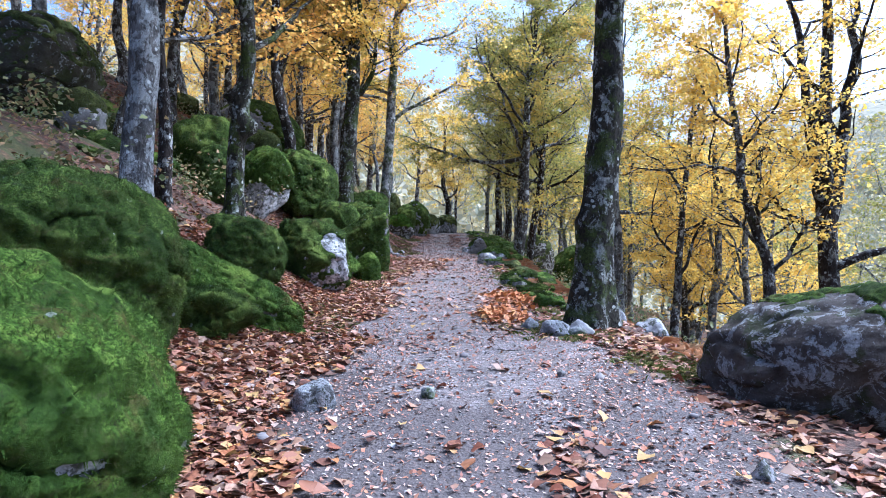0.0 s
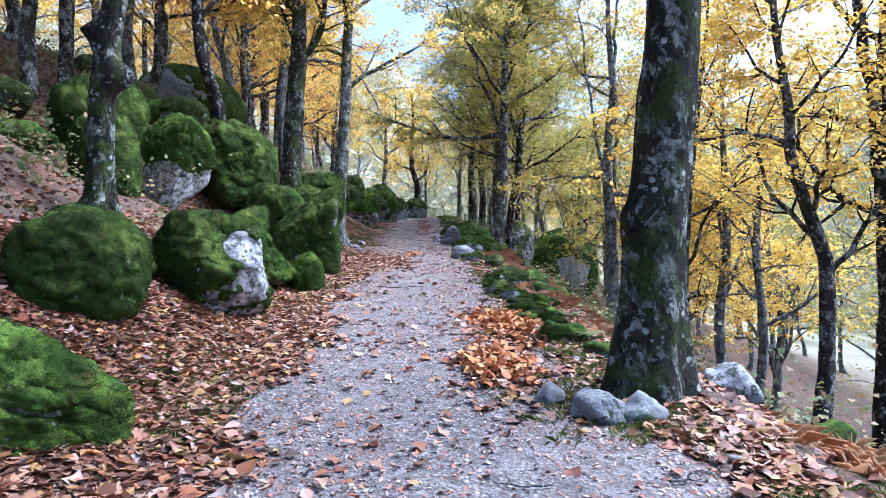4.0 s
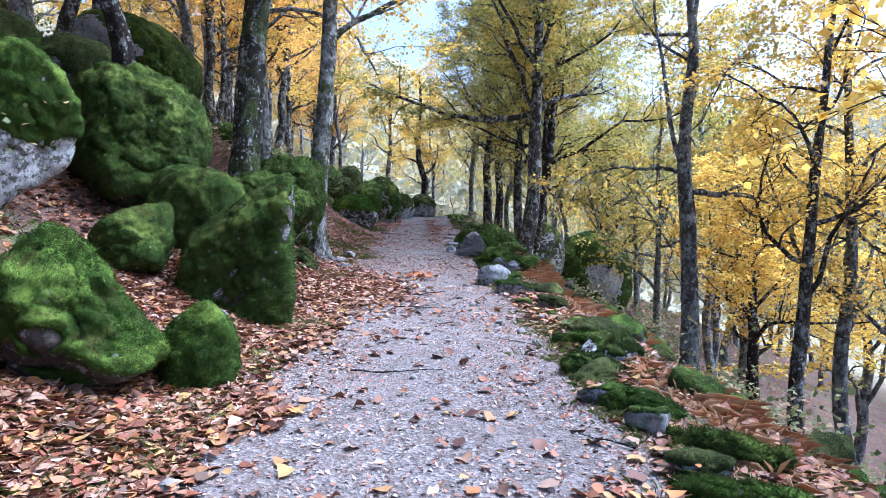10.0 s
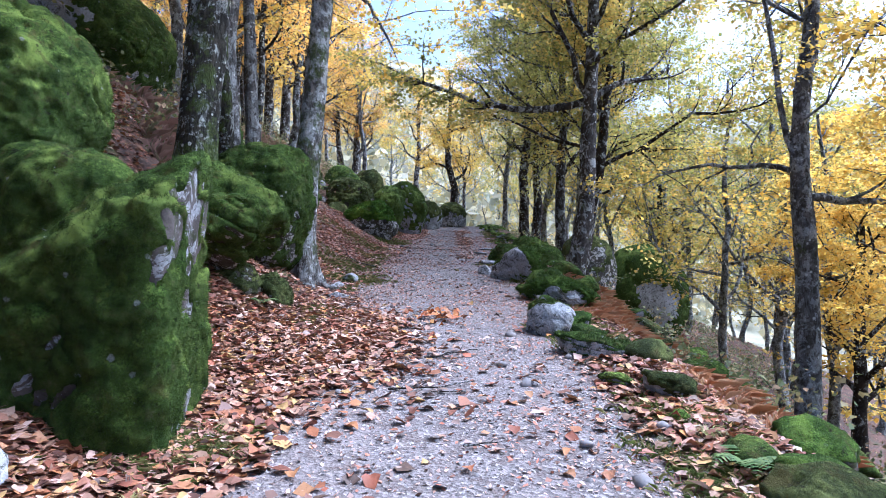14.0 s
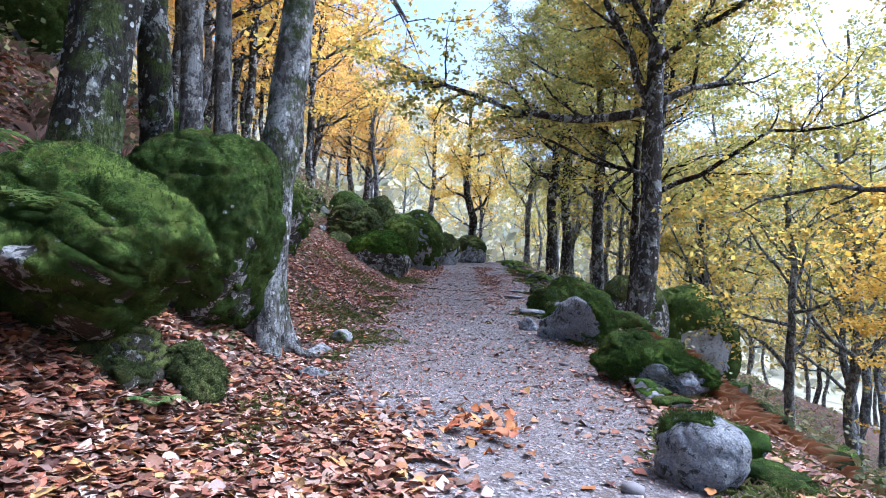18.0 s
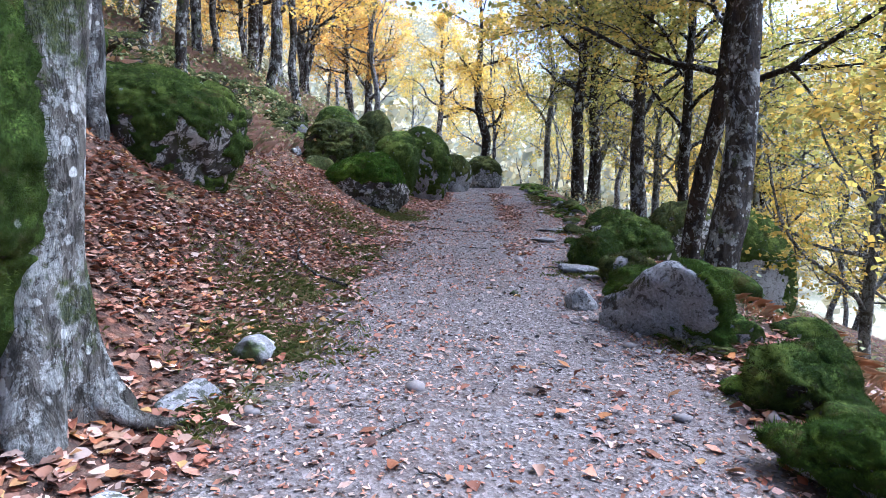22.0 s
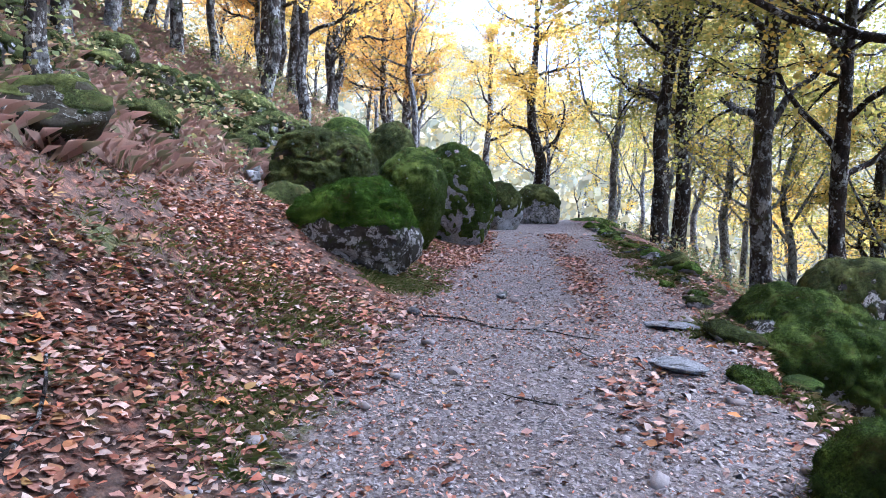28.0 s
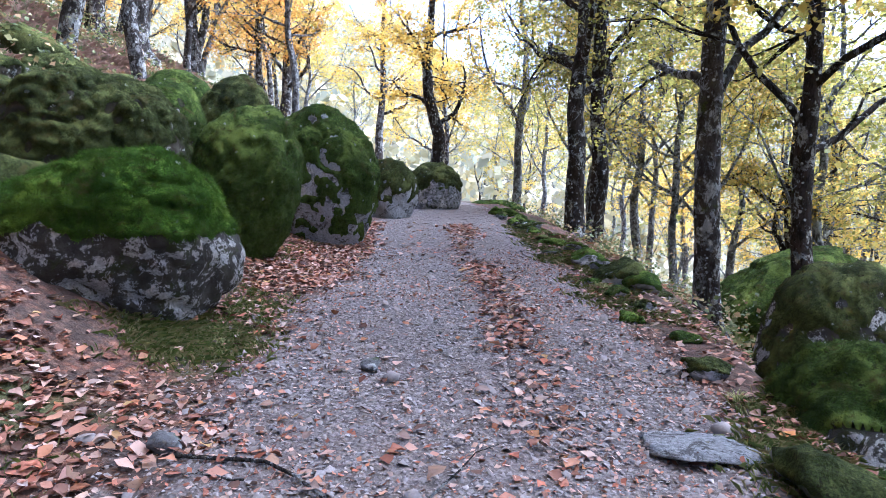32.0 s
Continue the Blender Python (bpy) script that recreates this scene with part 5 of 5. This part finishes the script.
def build_litter():
    rng = np.random.default_rng(3)
    shapes = [lobed_leaf(rng, 1.0, rng.uniform(0.04, 0.26)) for _ in range(24)]
    faces = leaf_faces()
    x, y = rng.uniform(-6.0, 5.0, 560000), rng.uniform(0.3, 46, 560000)
    keep = rng.random(len(x)) < litter_amount(x, y) * np.where((x > -4.2) & (x < 2.6), 1, 0.3) * np.clip(1.3 - y / 70, 0.7, 1)
    x, y = x[keep][:160000], y[keep][:160000]
    dry = rng.random(len(x)) < np.interp(y, (14, 20, 28), (0.12, 0.2, 0.72))
    drifts = [scatter(shapes, faces, x[k], y[k], rng, 0.24, rng.uniform(0.006, 0.04, k.sum()), rng.uniform(0.06, 0.15, k.sum()) * np.interp(y[k], (19, 27), (1.0, 0.72))) for k in (~dry, dry)]
    v, f = drifts[0]
    x2, y2 = rng.uniform(-14, -3.5, 24000), rng.uniform(18, 62, 24000)
    keep = x2 < left_edge(y2) - 2
    v2, f2 = scatter(shapes, faces[::2], x2[keep], y2[keep], rng, 0.35, 0.03, rng.uniform(0.09, 0.19, keep.sum()))
    x4, y4 = rng.uniform(7.5, 28, 22000), rng.uniform(2, 70, 22000)
    v4, f4 = scatter(shapes, faces[::2], x4, y4, rng, 0.4, 0.03, rng.uniform(0.11, 0.24, len(x4)))
    bits = [np.array([[-0.5, 0, 0.05], [0, -0.3, 0], [0.5, 0, 0.08], [0, 0.3, 0.1]]), np.array([[-0.5, 0, 0], [0.1, -0.16, 0.1], [0.5, 0.1, 0], [0, 0.14, 0]]), np.array([[-0.4, 0.1, 0], [0.2, -0.4, 0.1], [0.5, 0.1, 0.05], [0, 0.35, 0]])]
    x3, y3 = rng.uniform(-2.0, 2.6, 130000), rng.uniform(0.5, 42, 130000)
    keep = (rough(np.stack([x3 * 1.2, y3 * 1.2, 0 * x3], -1), 44, 3) + 0.5 * np.abs(x3 - 0.2) + 0.35 * (y3 < 11) > rng.uniform(-0.3, 0.9, len(x3))) & (x3 < right_edge(y3) + 0.3)
    v3, f3 = scatter(bits, np.array([[0, 1, 2], [0, 2, 3]]), x3[keep], y3[keep], rng, 0.4, 0.006, rng.uniform(0.012, 0.05, keep.sum()))
    v, f = join([(v, f), (v2, f2), (v4, f4)])
    dry_v, dry_f = join([drifts[1], (v3, f3)])
    tagged(new("leaf_litter", solid("leaf_litter", v, f, LITTER, False)), "drifts of curled rust-brown fallen leaves on the ground", "leaves", kind="stuff")
    tagged(new("leaf_litter", solid("leaf_litter", dry_v, dry_f, DRY_LITTER, False)), "dry pale pinkish-brown fallen leaves on the ground", "leaves", kind="stuff")
    hx, hy = np.concatenate([1.32 + 0.2 * rng.normal(size=650), 0.95 + 0.16 * rng.normal(size=350), 0.1 + 0.2 * rng.normal(size=60)]), np.concatenate([11.9 + 0.45 * rng.normal(size=650), 9.9 + 0.35 * rng.normal(size=350), 22.6 + 0.25 * rng.normal(size=60)])
    hv, hf = scatter(shapes, faces, hx, hy, rng, 0.5, rng.uniform(0.01, 0.09, len(hx)), rng.uniform(0.07, 0.14, len(hx)))
    tagged(new("leaf_heap", solid("leaf_heap", hv, hf, BLOWN_LEAVES, False)), "loose heaps of fresh orange leaves blown onto the gravel", "leaves", kind="stuff")
    # single fallen leaves that stand out
    leaf_meshes = []
    for k in range(8):
        leaf_meshes.append(solid("fallen_leaf", lobed_leaf(rng, 0.12, rng.uniform(0.1, 0.3)), faces, FRESH_FALL, False))
    k = 0
    while k < 260:
        px, py = rng.uniform(-3.4, 2.2), rng.uniform(0.8, 36)
        if rng.random() > 0.004 + litter_amount(np.array([px]), np.array([py]))[0]:
            continue
        ob = new("fallen_leaf", leaf_meshes[k % 8])
        ob.matrix_world = pose(px, py, land(px, py) + 0.035, rng.uniform(-15, 15), rng.uniform(-15, 15), rng.uniform(0, 360))
        tagged(ob, "single yellow-orange fallen leaf lying on the ground", "leaf", "single fallen leaves")
        k += 1


build_litter()


def build_pebbles():
    rng = np.random.default_rng(4)
    v0, f0 = ball(1)
    shapes = [v0 * np.array((1, rng.uniform(0.6, 1), rng.uniform(0.4, 0.7))) * (1 + 0.25 * rng.normal(size=(len(v0), 1))) for _ in range(10)]
    oct_v = np.array([[1, 0, 0], [0, 1, 0], [-1, 0, 0], [0, -1, 0], [0, 0, 0.8], [0, 0, -0.8]], float)
    oct_f = np.array([[0, 1, 4], [1, 2, 4], [2, 3, 4], [3, 0, 4]])
    small = [oct_v * np.array((1, rng.uniform(0.6, 1), rng.uniform(0.4, 0.8))) + rng.normal(size=(6, 3)) * 0.15 for _ in range(10)]
    n = 76000
    x, y = rng.uniform(-1.9, 2.6, n), rng.uniform(-0.5, 56, n)
    keep = (x > left_edge(y) - 0.35) & (x < right_edge(y) + 0.25) & (rng.random(n) < np.interp(y, (5, 10), (0.35, 1.0)))
    x, y = x[keep], y[keep]
    more = 30000
    x, y = np.concatenate([x, rng.uniform(-1.2, 1.9, more)]), np.concatenate([y, rng.uniform(26, 42, more)])
    grain = np.exp(rng.normal(-4.85, 0.45, len(x))) * np.interp(y, (24, 31), (1.0, 1.35))
    v, f = scatter(small, oct_f, x, y, rng, 0.4, 0.002, grain)
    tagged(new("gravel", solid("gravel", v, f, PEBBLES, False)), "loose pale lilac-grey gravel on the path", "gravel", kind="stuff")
    meshes = [solid("stone", s * 0.06, f0, PEBBLES) for s in shapes]
    for k in range(150):
        y = rng.uniform(0.8, 36)
        x = rng.uniform(float(left_edge(y)) - 0.5, float(right_edge(y)) + 0.3)
        if abs(x) < 0.8 and rng.random() < 0.7:
            continue
        s = rng.uniform(0.5, 1.3)
        ob = new("stone", meshes[k % 10])
        ob.matrix_world = pose(x, y, land(x, y) + 0.01 * s, 0, 0, rng.uniform(0, 360)) @ Matrix.Scale(s, 4)
        tagged(ob, "small grey stone lying on the gravel", "stone", "loose stones on the path")
    for x, y, w, h, seed, text in ((-0.98, 5.0, 0.42, 0.2, 400, "angular blue-grey stone among fallen leaves"), (-0.1, 5.3, 0.16, 0.08, 401, "grey stone set in the path"), (1.9, 3.75, 0.16, 0.1, 402, "pale stone on the path"), (1.82, 8.35, 0.42, 0.2, 403, "grey stone at the foot of the mossy tree"), (1.5, 8.45, 0.5, 0.17, 404, "blue-grey stone at the foot of the mossy tree"), (1.2, 8.8, 0.3, 0.16, 405, "dark stone at the foot of the mossy tree"), (2.9, 10.8, 0.5, 0.3, 406, "grey stone on the bank"), (3.3, 9.9, 0.6, 0.35, 407, "pale stone on the bank"), (1.0, 28.1, 0.36, 0.2, 408, "flat blue-grey stone by the path edge"), (1.28, 30.0, 0.56, 0.1, 409, "flat blue-grey stone by the path edge"), (1.1, 32.9, 0.62, 0.05, 410, "flat grey stone flush with the path"), (1.4, 34.4, 0.66, 0.05, 411, "flat grey stone flush with the path"), (-1.6, 24.05, 0.32, 0.1, 412, "pale lichened stone at the foot of the tree"), (-1.85, 25.3, 0.42, 0.1, 413, "pale lichened stone at the foot of the tree"), (-1.74, 26.2, 0.4, 0.16, 414, "grey stone by the path"), (-2.2, 17.0, 0.34, 0.2, 415, "pale lump of granite among leaves"), (-4.78, 37.6, 0.45, 0.2, 416, "pale stone at the foot of the bank"), (-4.6, 37.2, 0.3, 0.14, 417, "pale stone at the foot of the bank")):
        v, f = stone_shape(w, w * 0.8, h * 1.7, seed, 1.0, 9, 4, 0, 0.16)
        thing = new("rock", solid("rock", v, f, BLUE_CRUST if seed in (400, 404, 408, 409, 410, 411) else GRANITE if seed not in (402, 407, 412, 413, 415, 416, 417) else PALE_GRANITE))
        thing.location = (x, y, land(x, y) - h * 0.6)
        thing.rotation_euler = (0, 0, seed)
        tagged(thing, text, "rock")


build_pebbles()


def blades(x, y, rng, tall, wide, bend, per):
    """Tufts of bent blades."""
    x, y = np.repeat(x, per), np.repeat(y, per)
    n = len(x)
    x, y = x + rng.normal(size=n) * 0.07, y + rng.normal(size=n) * 0.07
    p = np.stack([x, y, height(x, y) - 0.01], -1)
    az = rng.uniform(0, 2 * np.pi, n)
    d = np.stack([np.cos(az), np.sin(az), 0 * az], -1)
    s = np.stack([-np.sin(az), np.cos(az), 0 * az], -1)
    h = tall * rng.uniform(0.5, 1.3, n)[:, None]
    w = wide * rng.uniform(0.6, 1.3, n)[:, None]
    up = np.array((0, 0, 1.0))
    b = bend * rng.uniform(0.3, 1.6, n)[:, None]
    mid, tip = p + up * h * 0.6 + d * h * b * 0.4, p + up * h * (1 - 0.3 * b) + d * h * b
    v = np.stack([p - s * w, p + s * w, mid + s * w * 0.8, tip, mid - s * w * 0.8], 1).reshape(-1, 3)
    return v, np.arange(5 * n).reshape(-1, 5)


def build_undergrowth():
    rng = np.random.default_rng(6)

    def patchy(n, x0, x1, y0, y1, scale, seed, cut):
        x, y = rng.uniform(x0, x1, n), rng.uniform(y0, y1, n)
        keep = rough(np.stack([x * scale, y * scale, 0 * x], -1), seed, 3) > cut
        return x[keep], y[keep]

    x, y = patchy(16000, 2.0, 14, 6, 52, 0.7, 31, 0.02)
    keep = x > right_edge(y) + np.interp(y, (8, 10, 26, 34), (0.9, 0.65, 0.75, 2.6))
    v, f = blades(x[keep], y[keep], rng, 0.15, 0.0028, 1.2, 15)
    tagged(new("dead_bracken", solid("dead_bracken", v, f, BRACKEN, False)), "rust-orange dead bracken on the slope below the path", "bracken", kind="stuff")
    x, y = patchy(6500, -13, -4.6, 24, 62, 0.6, 33, 0.08)
    v, f = blades(x, y, rng, 0.26, 0.003, 0.9, 20)
    tagged(new("dry_heather", solid("dry_heather", v, f, HEATHER, False)), "dry pinkish heather on the upper bank", "heather", kind="stuff")
    xs, ys = [], []
    for n, side in ((5200, 1), (3200, -1)):
        y = rng.uniform(6, 46, n)
        x = right_edge(y) + rng.normal(size=n) * 0.24 + 0.42 if side > 0 else left_edge(y) - 0.1 - np.abs(rng.normal(size=n)) * 0.5
        keep = rough(np.stack([x, y, 0 * x], -1) * 0.8, 35, 3) > (-0.1 if side > 0 else 0.15)
        xs.append(x[keep])
        ys.append(y[keep])
    for x0, y0, r0, n in ((-1.9, 36.1, 0.42, 420), (-1.5, 17.7, 0.3, 220), (-1.75, 26.6, 0.5, 160), (-2.3, 28.3, 0.6, 160), (1.9, 30.0, 0.5, 260), (2.0, 34.2, 0.4, 200), (1.75, 8.6, 0.5, 200), (-2.6, 33.4, 0.7, 200)):
        xs.append(x0 + rng.normal(size=n) * r0 * 0.6)
        ys.append(y0 + rng.normal(size=n) * r0 * 0.6)
    for x0, x1, n in ((2.5, 12.0, 5000), (-11.0, -2.5, 6000)):
        x, y = patchy(n, x0, x1, 4, 50, 0.6, 37, 0.12)
        xs.append(x)
        ys.append(y)
    v, f = blades(np.concatenate(xs), np.concatenate(ys), rng, 0.07, 0.0022, 1.0, 13)
    tagged(new("grass", solid("grass", v, f, GRASS, False)), "short thin grass along the edges of the path", "grass", kind="stuff")


build_undergrowth()


def build_bushes():
    """Low tangled growth on the slopes away from the path."""
    rng = np.random.default_rng(14)
    for name, material, text, count, x0, x1 in (("brambles", BUSH, "low grey-green brambles on the slope below the path", 950, 4.0, 22), ("scrub", BUSH, "low scrub on the upper bank", 420, -16, -5.0)):
        x, y = rng.uniform(x0, x1, count), rng.uniform(8, 64, count)
        z = height(x, y)
        wide = rng.uniform(0.25, 0.8, count)
        base = np.stack([x, y, z + 0.05], -1)
        m = 7
        starts = np.repeat(base, m, 0)
        d = rng.normal(size=(count * m, 3)) * np.array((1, 1, 0.3)) + np.array((0, 0, 0.7))
        ends = starts + d * np.repeat(wide, m)[:, None]
        twigs = np.stack([starts, ends], 1)
        v, f = leaf_cloud(twigs, 12, 0.10, rng)
        tagged(new(name, solid(name, v, f, material, False)), text, "undergrowth", kind="stuff")


BUSH = leaf_material("bramble_leaves", (0.10, 0.13, 0.05), (0.17, 0.20, 0.08), (0.26, 0.25, 0.10), (0.30, 0.20, 0.10), through_light=0.3)
build_bushes()


def far_woods():
    """Crowns on the far slopes, too many to count."""
    rng = np.random.default_rng(9)
    n = 3000
    x, y = rng.uniform(-260, 330, n), rng.uniform(90, 420, n)
    x2, y2 = rng.uniform(70, 330, n), rng.uniform(-40, 300, n)
    x, y = np.concatenate([x, x2]), np.concatenate([y, y2])
    per = 40
    z = height(x, y)
    c = np.repeat(np.stack([x, y, z + 4.5], -1), per, 0)
    m = len(c)
    d = rng.normal(size=(m, 3))
    d /= np.linalg.norm(d, axis=1)[:, None]
    p = c + d * np.array((2.8, 2.8, 4.0)) * rng.uniform(0.6, 1.0, m)[:, None]
    a = rng.normal(size=(m, 3))
    a /= np.linalg.norm(a, axis=1)[:, None]
    b = np.cross(a, rng.normal(size=(m, 3)))
    b /= np.linalg.norm(b, axis=1)[:, None]
    s = rng.uniform(0.4, 0.85, m)[:, None]
    v = np.stack([p - a * s, p + b * s * 0.8, p + a * s, p - b * s * 0.8], 1).reshape(-1, 3)
    f = np.arange(4 * m).reshape(-1, 4)
    tagged(new("far_woods", solid("far_woods", v, f, HAZE_PALED_LEAVES, False)), "autumn woods on the far slopes of the valley, coloured pale as in haze", "woods", kind="stuff")


# Leaf colours of the distant crowns, with haze painted in as pale greyed tones.
HAZE_PALED_LEAVES = leaf_material("haze_paled_far_leaves", (0.42, 0.37, 0.20), (0.33, 0.34, 0.24), (0.48, 0.40, 0.20), (0.29, 0.32, 0.26), (0.38, 0.36, 0.26), through_light=0.3)
far_woods()


# ---- sticks, clods and saplings ----
def fallen_stick(x, y, length, r, turn, seed, label):
    rng = np.random.default_rng(seed)
    s = np.linspace(-0.5, 0.5, 10)
    a = radians(turn)
    px, py = x + s * length * math.cos(a), y + s * length * math.sin(a)
    bow = 0.06 * length * rough(np.stack([s * 4, 0 * s, 0 * s], -1) + seed, seed, 2)
    px, py = px - bow * math.sin(a) * 2, py + bow * math.cos(a) * 2
    pts = np.stack([px, py, height(px, py) + r + 0.012], -1) - np.array((x, y, land(x, y)))
    thing = holder("fallen_stick", (x, y, land(x, y)), label, "stick", "sticks on the ground")
    v, f = tube(pts, r * np.linspace(1, 0.4, 10), 6)
    part("stem", solid("stem", v, f, BARK_BROWN), thing)
    for k in (3, 6):
        w = np.array((math.cos(a + rng.choice((-0.8, 0.8))), math.sin(a + rng.choice((-0.8, 0.8))), 0.1))
        tp, tr = grow(pts[k], w, length * 0.3, r * 0.6, rng, 4, 0.12, 0.0)
        v, f = tube(tp, tr, 5)
        part("side_twig", solid("side_twig", v, f, BARK_BROWN), thing)


def place_sticks():
    fallen_stick(-0.35, 33.9, 1.9, 0.012, -22, 1, "long thin brown stick lying across the path")
    fallen_stick(-2.3, 29.6, 2.4, 0.024, 122, 2, "forked grey branch lying on fallen leaves")
    fallen_stick(0.08, 25.85, 0.4, 0.008, 80, 7, "small twig standing out of the gravel")
    fallen_stick(-1.6, 5.6, 0.8, 0.012, 60, 3, "pale dead branch among fallen leaves")
    fallen_stick(-0.1, 15.6, 0.9, 0.010, 5, 4, "thin brown stick on the gravel")
    fallen_stick(0.1, 19.2, 0.8, 0.010, 20, 5, "thin brown stick on the gravel")
    fallen_stick(0.25, 20.4, 0.7, 0.012, 35, 6, "short brown stick on the gravel")
    rng = np.random.default_rng(15)
    for k in range(34):
        y = rng.uniform(2, 38)
        x = rng.uniform(float(left_edge(y)) - 1.5, float(right_edge(y)) + 0.2)
        fallen_stick(x, y, rng.uniform(0.2, 0.6), rng.uniform(0.004, 0.009), rng.uniform(0, 180), 20 + k, "small brown twig lying on the ground")
    for k, (x, y, s) in enumerate(((-0.44, 35.6, 0.15), (-1.35, 34.3, 0.16), (0.35, 28.6, 0.10), (1.15, 6.1, 0.10))):
        v, f = stone_shape(s, s, s * 0.75, 500 + k, 0.2, 6, 3, 0, 0.4)
        ob = new("earth_clod", solid("earth_clod", v, f, DARK_GRANITE))
        ob.location = (x, y, land(x, y) - 0.02)
        tagged(ob, "dark clod of earth and moss on the path", "clod")
    # leaning bare sapling beyond the bend
    thing = holder("sapling", (3.3, 70.0, land(3.3, 70.0)), "thin bare leaning sapling beyond the bend", "sapling")
    v, f = tube([(0, 0, -0.2), (0.05, 0, 0.5), (-0.12, 0, 1.2), (-0.3, 0, 1.7), (-0.35, 0, 2.3)], [0.07, 0.06, 0.05, 0.04, 0.02], 7)
    part("stem", solid("stem", v, f, BARK_DARK), thing)
    v, f = tube([(-0.12, 0, 1.2), (0.05, 0, 1.6), (0.1, 0, 1.9)], [0.035, 0.025, 0.012], 6)
    part("side_branch", solid("side_branch", v, f, BARK_DARK), thing)


place_sticks()


# ---- ferns and grass tussocks ----
def fern(x, y, z, size, fronds, material, seed, label, name="fern"):
    """A rosette of arching fronds with paired leaflets, or of plain blades."""
    rng = np.random.default_rng(seed)
    thing = holder(name, (x, y, z), label, "plant", "plants at the path edge")
    for q in range(fronds):
        az = q * 2.4 + rng.uniform(-0.3, 0.3)
        d, s = np.array((math.cos(az), math.sin(az), 0)), np.array((-math.sin(az), math.cos(az), 0))
        length = size * rng.uniform(0.7, 1.15)
        t = np.linspace(0.08, 1, 12)
        mid = np.outer(t, d) * length * 0.85 + np.outer(1.3 * t - 1.25 * t * t, np.array((0, 0, 1.0))) * length * 0.8
        v, f = [], []
        if name != "fern":
            wide = 0.0022 * np.linspace(1.2, 0.15, 12)[:, None]
            v = np.concatenate([mid * np.array((0.8, 0.8, 1.25)) - s * wide, mid * np.array((0.8, 0.8, 1.25)) + s * wide])
            f = [(k, k + 1, k + 13, k + 12) for k in range(11)]
        for k in range(12 if name == "fern" else 0):
            w = length * 0.24 * math.sin(math.pi * min(1, 0.12 + 0.9 * t[k]))
            for side in (-1, 1):
                b = len(v)
                a = mid[k]
                tip = a + s * side * w + d * w * 0.45 + np.array((0, 0, -0.15 * w))
                v += [a - d * length * 0.035, a + d * length * 0.035, tip + d * length * 0.015, tip - d * length * 0.015]
                f.append((b, b + 1, b + 2, b + 3))
        stuff(part("frond" if name == "fern" else "blade", solid("frond", np.array(v), np.array(f), material, False), thing))
    return thing


def place_plants():
    for k, (x, y, up, size) in enumerate(((-2.35, 20.75, 1.35, 0.42), (-2.6, 20.5, 1.5, 0.36), (-2.2, 21.9, 0.05, 0.3), (2.1, 11.0, 0.03, 0.34), (2.35, 12.7, 0.03, 0.3), (2.0, 17.6, 0.03, 0.3), (-3.1, 13.5, 0.05, 0.3), (2.25, 28.6, 0.04, 0.34), (2.5, 31.8, 0.04, 0.3))):
        fern(x, y, land(x, y) + up, size, 9, FERN, 700 + k, "small dark green fern growing between stones")
    rng = np.random.default_rng(71)
    for k in range(26):
        y = rng.uniform(8, 40)
        x = float(right_edge(y)) + rng.uniform(0.05, 0.6) if k % 3 else float(left_edge(y)) - rng.uniform(0.1, 0.5)
        fern(x, y, land(x, y), rng.uniform(0.14, 0.26), 34, GRASS, 740 + k, "tussock of thin pale green grass", "grass_tussock")


FERN = leaf_material("fern_green", (0.06, 0.11, 0.03), (0.10, 0.17, 0.04), (0.15, 0.20, 0.06), through_light=0.3)
place_plants()
